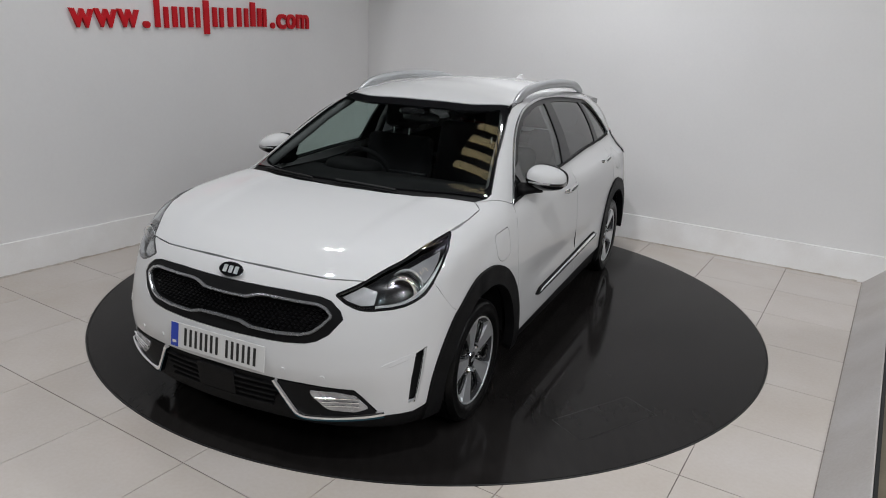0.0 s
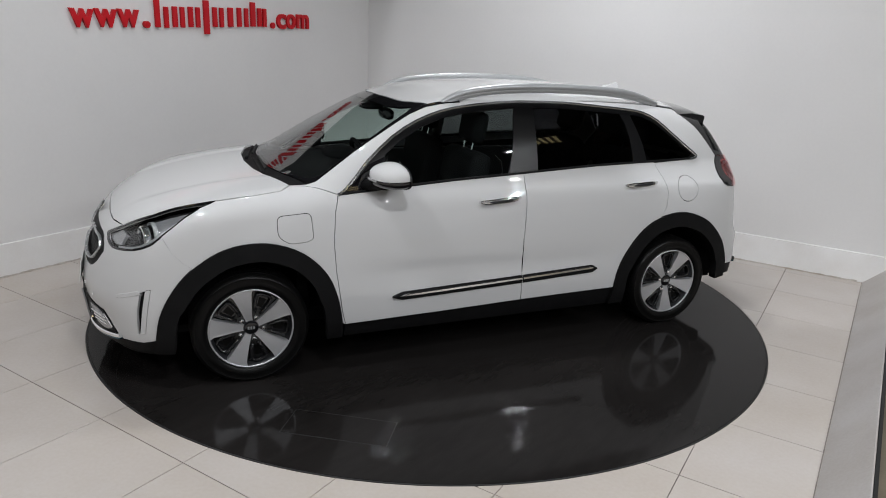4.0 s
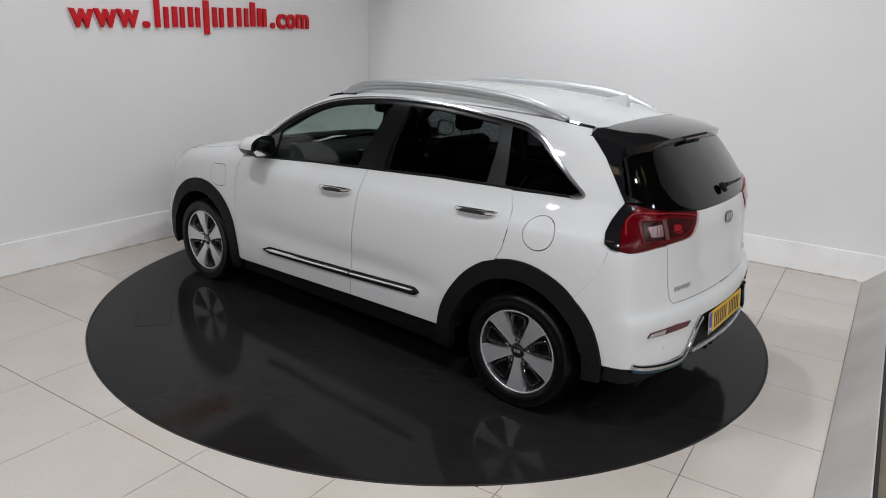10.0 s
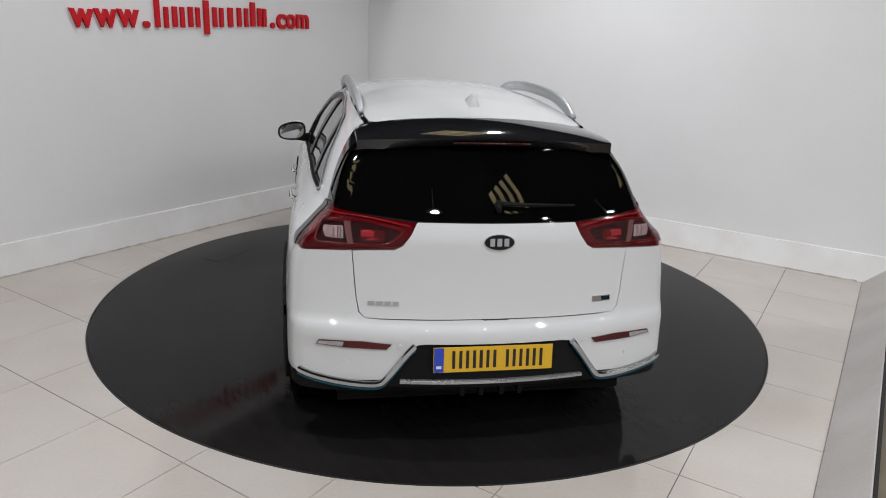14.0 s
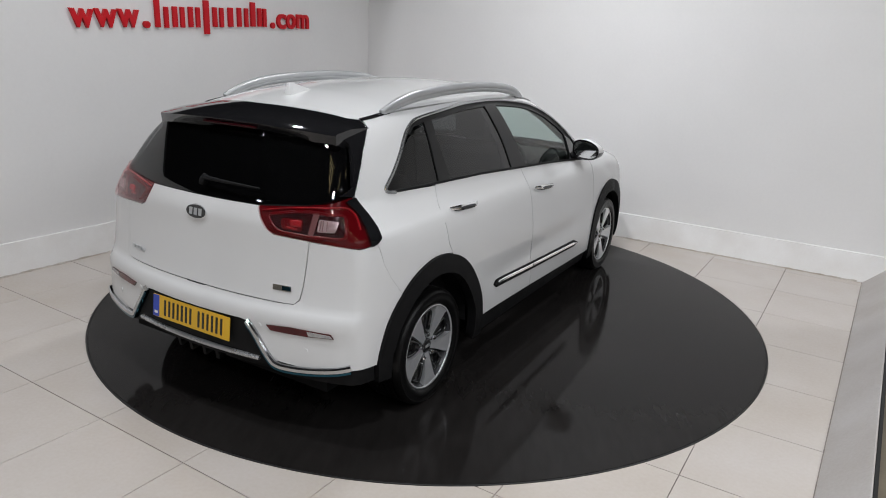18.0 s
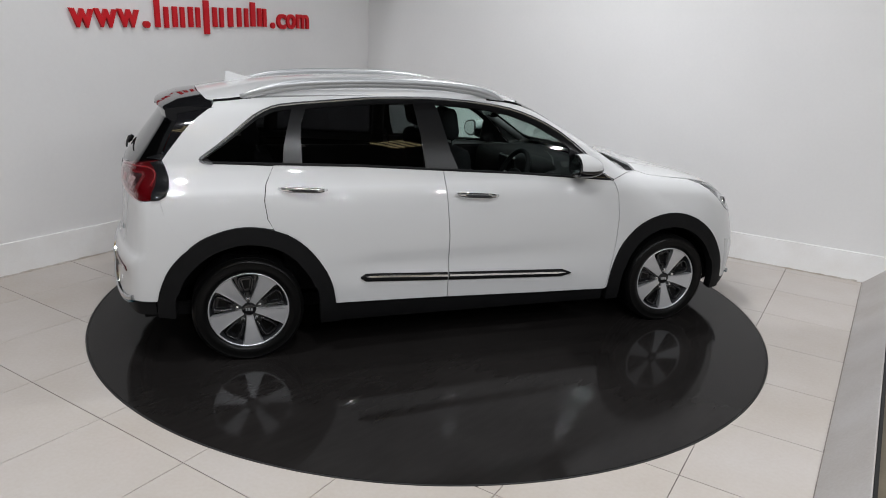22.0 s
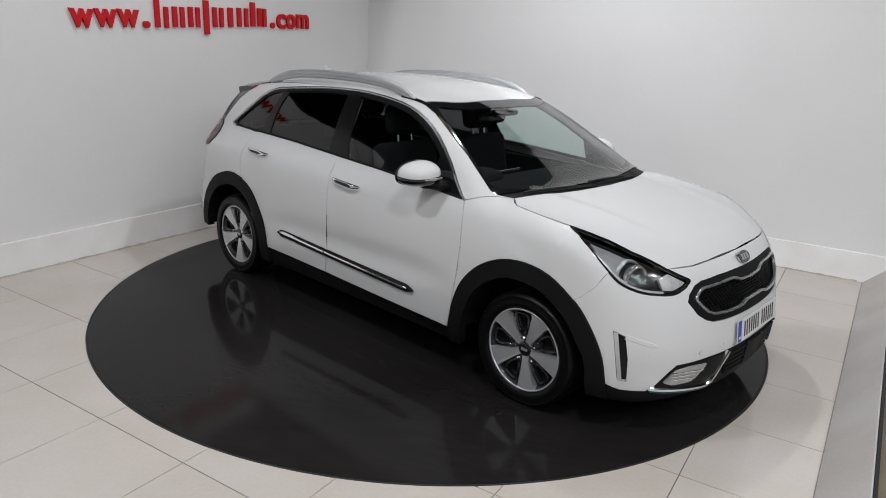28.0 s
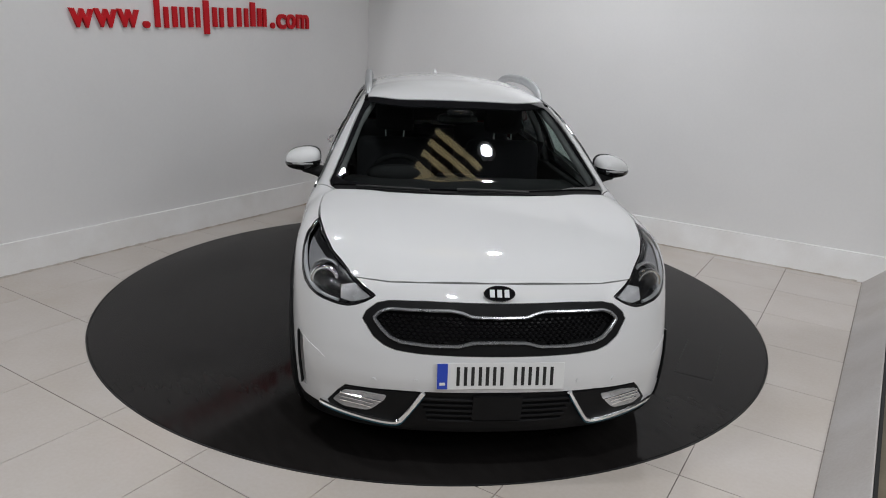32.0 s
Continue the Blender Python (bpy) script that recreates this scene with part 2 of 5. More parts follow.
skirt_back = in_room(link("baseboard", prism([(0, -0.002), (0, 0.235), (-0.014, 0.235), (-0.018, 0.231), (-0.052, 0.012), (-0.052, -0.002)], 4.6 - A_LEFT, Matrix.Translation((A_LEFT, B_BACK, 0)) @ Matrix(((0, 0, 1, 0), (1, 0, 0, 0), (0, 1, 0, 0), (0, 0, 0, 1))), 0.002), SKIRT))
tagged(skirt_back, "tall white painted skirting board, scuffed near the floor", "skirting board", kind="structure")
ramp = in_room(link("kerb_board", prism([(A_RIGHT - 0.008, 0), (A_RIGHT + 0.170, 0.165), (A_RIGHT + 0.177, 0.165), (A_RIGHT + 0.177, -0.05), (A_RIGHT - 0.008, -0.05)],
               B_BACK - 0.024 - B_FRONT, pose(0, B_BACK - 0.024, 0, 90, 0, 0), 0.003), KERB))
ramp.matrix_world = ROOM @ pose(2.6, -0.3, 0, 0, 0, -1.0) @ pose(-2.6, 0.3, 0)
tagged(ramp, "low sloping grey painted edge board, scuffed and chipped", "edge board", kind="structure")
foot = in_room(link("trim", block(A_RIGHT - 0.0135, A_RIGHT - 0.009, B_FRONT, B_BACK - 0.06, -0.02, 0.003), GROUT))
foot.matrix_world = ROOM @ pose(2.6, -0.3, 0, 0, 0, -1.0) @ pose(-2.6, 0.3, 0)
tagged(foot, "dark open joint at the foot of the sloping board", "trim", kind="structure")
edge = in_room(link("trim", block(A_RIGHT + 0.178, A_RIGHT + 0.192, B_FRONT, B_BACK - 0.03, -0.05, 0.17), RUBBER_EDGE))
edge.matrix_world = ROOM @ pose(2.6, -0.3, 0, 0, 0, -1.0) @ pose(-2.6, 0.3, 0)
tagged(edge, "dark plastic edge strip on the sloping board", "trim", kind="structure")
def sealant(length, m):
    """An uneven, grimy bead of filler along the foot of a skirting board."""
    rng = random.Random(5)
    n = int(length / 0.03)
    pts = [(k * length / n, 0.006 * rng.random(), 0.0) for k in range(n + 1)]
    bm = tube(pts, [0.006 + 0.009 * rng.random() ** 2 for _ in pts], 6, 0.8)
    bmesh.ops.transform(bm, verts=bm.verts, matrix=m)
    ob = in_room(link("trim", bm, FILLER, smooth=True))
    tagged(ob, "uneven grimy filler along the foot of the skirting", "trim", kind="structure")


sealant(A_RIGHT - A_LEFT - 0.05, pose(A_LEFT + 0.05, B_BACK - 0.056, 0.002))
sealant(B_BACK - B_FRONT - 0.5, pose(A_LEFT + 0.043, B_BACK - 0.06, 0.002, 0, 0, -90))
ceiling = in_room(link("ceiling", block(-9, 9, -9, 6, 4.3, 4.4), CEIL))
tagged(ceiling, "dark high showroom ceiling", "ceiling", kind="structure")
# added outer walls, never in view: they close the space and bounce light
for nm, box in (("wall_far_left", (-9.1, -9, -9, 6)), ("wall_far_right", (9, 9.1, -9, 6)), ("wall_behind", (-9, 9, -9.1, -9)), ("wall_beyond", (-9, 9, 6, 6.1))):
    tagged(in_room(link(nm, block(*box, -0.05, 4.3), FAR_WALL)), "unseen plain grey wall added to enclose the space and bounce light", "wall", kind="structure")


def tile_floor():
    """Square tiles, cut round the turntable's hole and at the walls."""
    hole = DISC_R + 0.012
    plain = None
    for i in range(-5, 6):
        for j in range(-6, 10):
            a0, b0 = -0.304 + i * TILE_SIZE, -2.36 + j * TILE_SIZE
            a1, b1 = min(a0 + TILE_SIZE - JOINT, A_RIGHT + 0.06), min(b0 + TILE_SIZE - JOINT, B_BACK - 0.024)
            a0, b0 = max(a0, A_LEFT + 0.024), max(b0, B_FRONT)
            if a1 - a0 < 0.02 or b1 - b0 < 0.02:
                continue
            near = math.hypot(max(a0, min(0, a1)), max(b0, min(0, b1)))
            far = max(math.hypot(a, b) for a in (a0, a1) for b in (b0, b1))
            if far < hole:
                continue
            pts = [(a0, b0), (a1, b0), (a1, b1), (a0, b1)]
            if near < hole:
                dense = []
                for k in range(4):
                    p, q = pts[k], pts[(k + 1) % 4]
                    dense += [(p[0] + (q[0] - p[0]) * s / 60, p[1] + (q[1] - p[1]) * s / 60) for s in range(60)]
                out = [math.hypot(*p) >= hole for p in dense]
                if not any(out):
                    continue
                # keep the outside run and close it along the rim
                n = len(dense)
                s0 = next(k for k in range(n) if out[k] and not out[k - 1]) if not all(out) else 0
                run = []
                for k in range(n):
                    if not out[(s0 + k) % n]:
                        break
                    run.append(dense[(s0 + k) % n])
                if len(run) < 3:
                    continue
                t1, t0 = math.atan2(run[-1][1], run[-1][0]), math.atan2(run[0][1], run[0][0])
                d = (t0 - t1 + math.pi) % (2 * math.pi) - math.pi
                steps = max(2, int(abs(d) / 0.02))
                pts = run + ([(hole * math.cos(t1 + d * s / steps), hole * math.sin(t1 + d * s / steps)) for s in range(steps + 1)] if not all(out) else [])
                clean = []
                for p in pts:
                    if not clean or math.hypot(p[0] - clean[-1][0], p[1] - clean[-1][1]) > 1e-4:
                        clean.append(p)
                ob = link("tile", prism(clean, 0.006, pose(0, 0, -0.006)), TILE, bed)
            elif abs(a1 - a0 - (TILE_SIZE - JOINT)) < 1e-6 and abs(b1 - b0 - (TILE_SIZE - JOINT)) < 1e-6:
                if plain is None:
                    s = TILE_SIZE - JOINT
                    bm = block(0, s, 0, s, -0.006, 0.0, 0.001)
                    plain = link("tile", bm, TILE, bed)
                    plain.location = (a0, b0, 0)
                    continue
                ob = link("tile", plain.data, None, bed)
                ob.location = (a0, b0, 0)
            else:
                ob = link("tile", block(a0, a1, b0, b1, -0.006, 0.0, 0.001), TILE, bed)


HATCH = (0.891, -1.645, -59.0)


def turntable():
    """The flush black disc with its hatch cover; it turns with what stands on it."""
    ob = link("turntable", lathe([(0, -0.04), (DISC_R - 0.004, -0.04), (DISC_R, -0.03), (DISC_R, -0.001), (DISC_R - 0.002, 0.002), (0, 0.002)], 160), DISC)
    tagged(ob, "flush round glossy black display turntable, lightly scratched", "turntable")
    # hatch cover near the rim, let into the top with a fine joint
    m = pose(HATCH[0], HATCH[1], 0, 0, 0, HATCH[2])
    link("hatch_joint", block(-0.106, 0.106, -0.256, 0.256, 0.001, 0.0026, 0, m), RUBBER_EDGE, ob)
    link("hatch_cover", block(-0.102, 0.102, -0.252, 0.252, 0.001, 0.0034, 0.0004, m), DISC, ob, "flush black hatch cover")
    link("edge_ring", lathe([(DISC_R + 0.0005, -0.03), (DISC_R + 0.0085, -0.03), (DISC_R + 0.0085, 0.0005), (DISC_R + 0.0005, 0.0005)], 160), RUBBER_EDGE, ob, "thin black rubber edge ring")
    return ob


def sign():
    """Raised red letters of a web address; the name in it stays plain bars."""
    base = new("wall_sign")
    base.matrix_world = ROOM @ pose(A_LEFT + 0.004, -0.96, 1.75, 90, 0, 90)
    tagged(base, "raised red plastic letters of a web address on the wall", "sign")

    def word(text, x, height):
        c = bpy.data.curves.new("letters", "FONT")
        c.body, c.size, c.extrude, c.offset = text, height, 0.012, 0.006
        tmp = new("letters", c)
        me = bpy.data.meshes.new_from_object(tmp.evaluated_get(bpy.context.evaluated_depsgraph_get()))
        bpy.data.objects.remove(tmp)
        xs = [v.co.x for v in me.vertices]
        return me, min(xs), max(xs)

    def place(name, text, x0, x1, z0, size):
        me, lo, hi = word(text, 0, size)
        k = (x1 - x0) / (hi - lo)
        for v in me.vertices:
            v.co = Vector(((v.co.x - lo) * k + x0, v.co.y + z0, v.co.z + 0.014))
        part(name, me, RED, base)

    place("letter", "w", 0.0, 0.185, 0.0, 0.27)
    place("letter", "w", 0.19, 0.375, 0.008, 0.27)
    place("letter", "w", 0.38, 0.565, 0.016, 0.27)
    place("full_stop", ".", 0.60, 0.66, 0.018, 0.36)
    x = 0.70
    for w, top, low in ((0.15, 0.225, 0), (0.14, 0.165, 0), (0.14, 0.165, 0), (0.08, 0.22, -0.06), (0.14, 0.165, 0), (0.10, 0.165, 0), (0.15, 0.165, 0), (0.06, 0.215, 0), (0.13, 0.165, 0)):
        z = 0.018 + (x - 0.7) * 0.045
        strokes = [(x + 0.012, x + 0.056, top), (x + w - 0.052, x + w - 0.012, min(top, 0.165))] if w > 0.12 else [(x + 0.5 * w - 0.027, x + 0.5 * w + 0.027, top)]
        for x0, x1, high in strokes:
            part("bar", block(x0, x1, z + low, z + high, 0.002, 0.026, 0.004), RED, base)
        x += w + 0.018
    place("full_stop", ".", 1.98, 2.03, 0.066, 0.36)
    place("letter", "c", 2.06, 2.18, 0.066, 0.27)
    place("letter", "o", 2.19, 2.31, 0.070, 0.27)
    place("letter", "m", 2.33, 2.50, 0.076, 0.27)


def ceiling_lamp(a, b, z):
    """A round recessed lamp: housing, trim ring and stem to the ceiling."""
    ob = in_room(link("ceiling_lamp", lathe([(0.0, z + 0.06), (0.10, z + 0.05), (0.135, z), (0.118, z - 0.004), (0.115, z + 0.004), (0.0, z + 0.004)], 32, pose(a, b, 0)), LAMP_WHITE, smooth=True))
    tagged(ob, "round white lamp hanging from the dark ceiling", "lamp", "round ceiling lamps")
    link("stem", lathe([(0, z + 0.05), (0.012, z + 0.05), (0.012, 4.3), (0, 4.3)], 10, pose(a, b, 0)), LAMP_WHITE, ob)


def louvre_light(a, b, z, n=4, k=1.0, reach=0.46):
    """A ceiling panel of lit gold slats between dark gaps."""
    ob = in_room(link("louvre_light", block(a - 0.50 * k, a + 0.50 * k, b - 0.36 * k, b + 0.36 * k, z + 0.03, z + 0.09, 0.004), CEIL))
    tagged(ob, "dark ceiling panel with glowing gold slats", "ceiling light", "slatted ceiling lights")
    for i in range(n):
        y = b - 0.27 * k + i * 0.54 * k / (n - 1)
        link("slat", block(a - reach * k, a + reach * k, y - 0.042 * k, y + 0.042 * k, z, z + 0.031), GOLD, ob)
    for i in (-0.4 * k, 0.4 * k):
        link("hanger", block(a + i - 0.01, a + i + 0.01, b - 0.01, b + 0.01, z + 0.085, 4.301), CEIL, ob)


for la, lb, lz, watts in LAMPS:
    ceiling_lamp(la, lb, lz)
louvre_light(0.09, 0.24, 4.0, reach=0.38)
louvre_light(0.40, -3.12, 3.6, k=0.85)
louvre_light(2.85, -1.80, 3.6, k=0.6)
louvre_light(3.85, 0.30, 3.6, k=0.5)
sign()
disc = turntable()
# ---- the car's outer surface: one smooth solid, front at +x, left at +y ----
def curve(xs, ys):
    """A smooth curve through the knots (monotone slopes), as a function of an array."""
    xs, ys = np.array(xs, float), np.array(ys, float)
    h, d = np.diff(xs), np.diff(ys) / np.diff(xs)
    m = np.concatenate([[d[0]], np.where(d[:-1] * d[1:] > 0, 2 * d[:-1] * d[1:] / (d[:-1] + d[1:] + 1e-12), 0), [d[-1]]])

    def at(x):
        x = np.clip(x, xs[0], xs[-1])
        i = np.clip(np.searchsorted(xs, x) - 1, 0, len(h) - 1)
        s = (x - xs[i]) / h[i]
        return ((1 + 2 * s) * (1 - s) ** 2 * ys[i] + s * (1 - s) ** 2 * h[i] * m[i]
                + s * s * (3 - 2 * s) * ys[i + 1] + s * s * (s - 1) * h[i] * m[i + 1])
    return at


HALF_WIDTH = curve([-2.2, -2.0, -1.75, -1.5, -1.2, -0.6, 0.4, 1.2, 1.5, 1.66, 1.8, 2.0, 2.2],
                   [0.745, 0.822, 0.872, 0.892, 0.897, 0.892, 0.892, 0.896, 0.893, 0.876, 0.845, 0.79, 0.72])
CABIN_TAPER = curve([-2.2, -1.6, -0.8, 0.2, 0.9, 1.4], [0.075, 0.04, 0.008, 0.0, 0.006, 0.02])
SIDE = curve([0.10, 0.22, 0.30, 0.42, 0.60, 0.75, 0.88, 0.94, 0.98, 1.04, 1.20, 1.32, 1.42, 1.52],
             [0.06, 0.014, 0.002, 0.0, 0.006, 0.016, 0.034, 0.053, 0.076, 0.102, 0.170, 0.238, 0.305, 0.39])
HOOD = curve([0.6, 0.95, 1.15, 1.4, 1.6, 1.8, 1.95, 2.05, 2.2], [1.045, 1.04, 1.03, 1.002, 0.966, 0.915, 0.86, 0.80, 0.68])
ROOF = curve([-2.0, -1.75, -1.5, -1.2, -0.8, -0.4, 0.0, 0.25, 0.5], [1.365, 1.404, 1.452, 1.498, 1.526, 1.532, 1.516, 1.485, 1.44])
NOSE = curve([0.16, 0.20, 0.26, 0.34, 0.44, 0.54, 0.64, 0.72, 0.80, 0.86, 0.95],
             [2.06, 2.12, 2.145, 2.155, 2.165, 2.150, 2.122, 2.092, 2.048, 1.99, 1.90])
TAIL = curve([0.18, 0.24, 0.30, 0.40, 0.50, 0.58, 0.64, 0.75, 0.88, 0.98, 1.05, 1.07, 1.13, 1.20, 1.28, 1.36, 1.5],
             [2.00, 2.05, 2.065, 2.076, 2.070, 2.073, 2.038, 2.020, 2.008, 2.005, 1.993, 1.983, 1.939, 1.886, 1.824, 1.761, 1.649])


def smax(a, b, k):
    h = np.maximum(k - np.abs(a - b), 0) / k
    return np.maximum(a, b) + h * h * k / 4


def body(x, y, z):
    """Negative inside the car's outer skin."""
    s = np.abs(y)
    pinch = 0.011 * np.exp(-((z - 0.525 - 0.02 * x) / 0.075) ** 2) * np.clip((0.88 - x) / 0.35, 0, 1) * np.clip((x + 0.95) / 0.35, 0, 1)
    side = s - (HALF_WIDTH(x) - SIDE(z) - pinch - CABIN_TAPER(x) * np.clip((z - 0.95) / 0.12, 0, 1))
    nose = x - (NOSE(z) - 0.20 * s ** 2 - 0.30 * s ** 4)
    tail = -x - (TAIL(z) - 0.195 * s ** 2 - 0.03 * s ** 4)
    crease = np.clip((s - 0.36 - 0.10 * (1.9 - x)) / 0.09, 0, 1)
    hood = z - (HOOD(x) - 0.03 * s ** 2 - 0.06 * s ** 4 + 0.007 * crease * crease * (3 - 2 * crease) * np.clip((1.98 - x) / 0.3, 0, 1))
    low = smax(smax(side, hood, 0.09), smax(nose, tail, 0.05), 0.10)
    screen = (z - (1.035 - 0.545 * (x - 1.13 + 0.20 * s ** 2 + 0.12 * s ** 4)) + 0.03 * (x - 0.7) ** 2) * 0.88
    roof = z - (ROOF(x) - (0.10 + 0.075 * np.clip((0.4 - x) / 0.5, 0, 1)) * s ** 2 - 0.16 * s ** 4)
    cab = smax(smax(smax(smax(screen, roof, 0.06), side, 0.07), tail, 0.04), x - 1.4, 0.05)
    floor = 0.16 - z
    both = -smax(-low, -cab, 0.035)
    return smax(both, floor, 0.03)


# ---- panels cut out of the skin ----
from mathutils.geometry import delaunay_2d_cdt


def skin(o, d, off=0.0, reach=2.6):
    """Where rays from o along d first enter the car's skin, moved out by off; with the normals."""
    o, d = np.asarray(o, float), np.asarray(d, float)
    lo = np.zeros(len(o))
    hi = np.full(len(o), reach)
    found = np.zeros(len(o), bool)
    last = np.zeros(len(o))
    for k in np.linspace(0, reach, 105)[1:]:
        p = o + k * d
        inside = body(p[:, 0], p[:, 1], p[:, 2]) < 0
        hit = inside & ~found
        lo[hit], hi[hit] = last[hit], k
        found |= inside
        last[~found] = k
    for _ in range(26):
        mid = (lo + hi) / 2
        p = o + mid[:, None] * d
        inside = body(p[:, 0], p[:, 1], p[:, 2]) < 0
        hi = np.where(inside, mid, hi)
        lo = np.where(inside, lo, mid)
    p = o + hi[:, None] * d
    n = gradient(p)
    return p + n * off, n


def gradient(p):
    h = 0.004
    n = np.stack([body(*(p + h * e).T) - body(*(p - h * e).T) for e in np.eye(3)], 1)
    return n / (np.linalg.norm(n, axis=1, keepdims=True) + 1e-12)


X_FRONT, X_REAR = 1.15, -1.15


def rays(view, uv, side=1):
    u, v = uv[:, 0], uv[:, 1]
    z, one = np.zeros(len(u)), np.ones(len(u))
    if view == "side":
        return np.stack([u, side * 1.4 * one, v], 1), np.stack([z, -side * one, z], 1)
    if view == "top":
        return np.stack([u, side * v, 2.3 * one], 1), np.stack([z, z, -one], 1)
    if view == "rail":      # looking down at 45 degrees from beside
        k = math.sqrt(0.5)
        return np.stack([u, side * (2.4 - v) * k, (2.4 + v) * k], 1), np.stack([z, -side * k * one, -k * one], 1)
    if view == "front":
        return np.stack([3.0 * one, side * u, v], 1), np.stack([-one, z, z], 1)
    if view == "rear":
        return np.stack([-3.0 * one, side * u, v], 1), np.stack([one, z, z], 1)
    x0, s = (X_FRONT, 1) if view == "nose" else (X_REAR, -1)
    c, w = np.cos(u), np.sin(u)
    return np.stack([x0 + s * 1.6 * c, side * 1.6 * w, v], 1), np.stack([-s * c, -side * w, z], 1)


def flat(view, pts):
    """Points of the skin as seen in a view."""
    out = []
    for x, y, z in pts:
        y = abs(y) if view in ("rail",) else y
        out.append({"side": (x, z), "top": (x, y), "rail": (x, (z - y) * math.sqrt(0.5)), "front": (y, z), "rear": (y, z),
                    "nose": (math.atan2(y, x - X_FRONT), z), "tail": (math.atan2(y, X_REAR - x), z)}[view])
    return out


def both_sides(half):
    """A closed outline from its left half, given from the middle round to the middle."""
    return half + [(x, -y, z) for x, y, z in reversed(half) if abs(y) > 1e-6]


def densify(pts, step, closed=True):
    out = []
    n = len(pts)
    for i in range(n if closed else n - 1):
        p, q = np.array(pts[i]), np.array(pts[(i + 1) % n])
        k = max(1, int(np.ceil(np.linalg.norm(q - p) / step)))
        out += [p + (q - p) * s / k for s in range(k)]
    if not closed:
        out.append(np.array(pts[-1]))
    return np.array(out)


def rounded(pts, r, seg=4):
    """The outline with its corners rounded by about r."""
    out = []
    n = len(pts)
    for i in range(n):
        p, c, q = (np.array(pts[k % n], float) for k in (i - 1, i, i + 1))
        a, b = p - c, q - c
        la, lb = np.linalg.norm(a), np.linalg.norm(b)
        d = min(r, la * 0.45, lb * 0.45)
        s, e = c + a / la * d, c + b / lb * d
        for k in range(seg + 1):
            t = k / seg
            out.append((1 - t) ** 2 * s + 2 * t * (1 - t) * c + t * t * e)
    return [tuple(p) for p in out]


def flow(pts, per=6):
    """A smooth open line through the points."""
    p = [np.array(q, float) for q in pts]
    p = [2 * p[0] - p[1]] + p + [2 * p[-1] - p[-2]]
    out = []
    for i in range(1, len(p) - 2):
        for k in range(per):
            t = k / per
            a, b, c, d = p[i - 1], p[i], p[i + 1], p[i + 2]
            out.append(tuple(0.5 * (2 * b + (c - a) * t + (2 * a - 5 * b + 4 * c - d) * t * t + (3 * b - a - 3 * c + d) * t ** 3)))
    out.append(tuple(p[-2]))
    return out


def inside_poly(pts, poly):
    x, y = pts[:, 0], pts[:, 1]
    r = np.zeros(len(pts), bool)
    for i in range(len(poly)):
        (x0, y0), (x1, y1) = poly[i - 1], poly[i]
        if y0 != y1:
            r ^= ((y0 > y) != (y1 > y)) & (x < (x1 - x0) * (y - y0) / (y1 - y0) + x0)
    return r


def near_line(pts, poly, d):
    bad = np.zeros(len(pts), bool)
    for i in range(len(poly)):
        p, q = poly[i - 1], poly[i]
        v = q - p
        t = np.clip(((pts - p) @ v) / (v @ v + 1e-12), 0, 1)
        bad |= np.linalg.norm(pts - (p + t[:, None] * v), axis=1) < d
    return bad


def shrink(poly, d):
    """Moves a closed outline inwards by d."""
    poly = np.array(poly, float)
    area = 0.5 * np.sum(poly[:, 0] * np.roll(poly[:, 1], -1) - np.roll(poly[:, 0], -1) * poly[:, 1])
    s = 1 if area > 0 else -1
    a, b = poly - np.roll(poly, 1, 0), np.roll(poly, -1, 0) - poly
    na = s * np.stack([-a[:, 1], a[:, 0]], 1) / (np.linalg.norm(a, axis=1, keepdims=True) + 1e-9)
    nb = s * np.stack([-b[:, 1], b[:, 0]], 1) / (np.linalg.norm(b, axis=1, keepdims=True) + 1e-9)
    m = na + nb
    m /= np.maximum((m * nb).sum(1, keepdims=True), 0.5)
    return poly + m * d


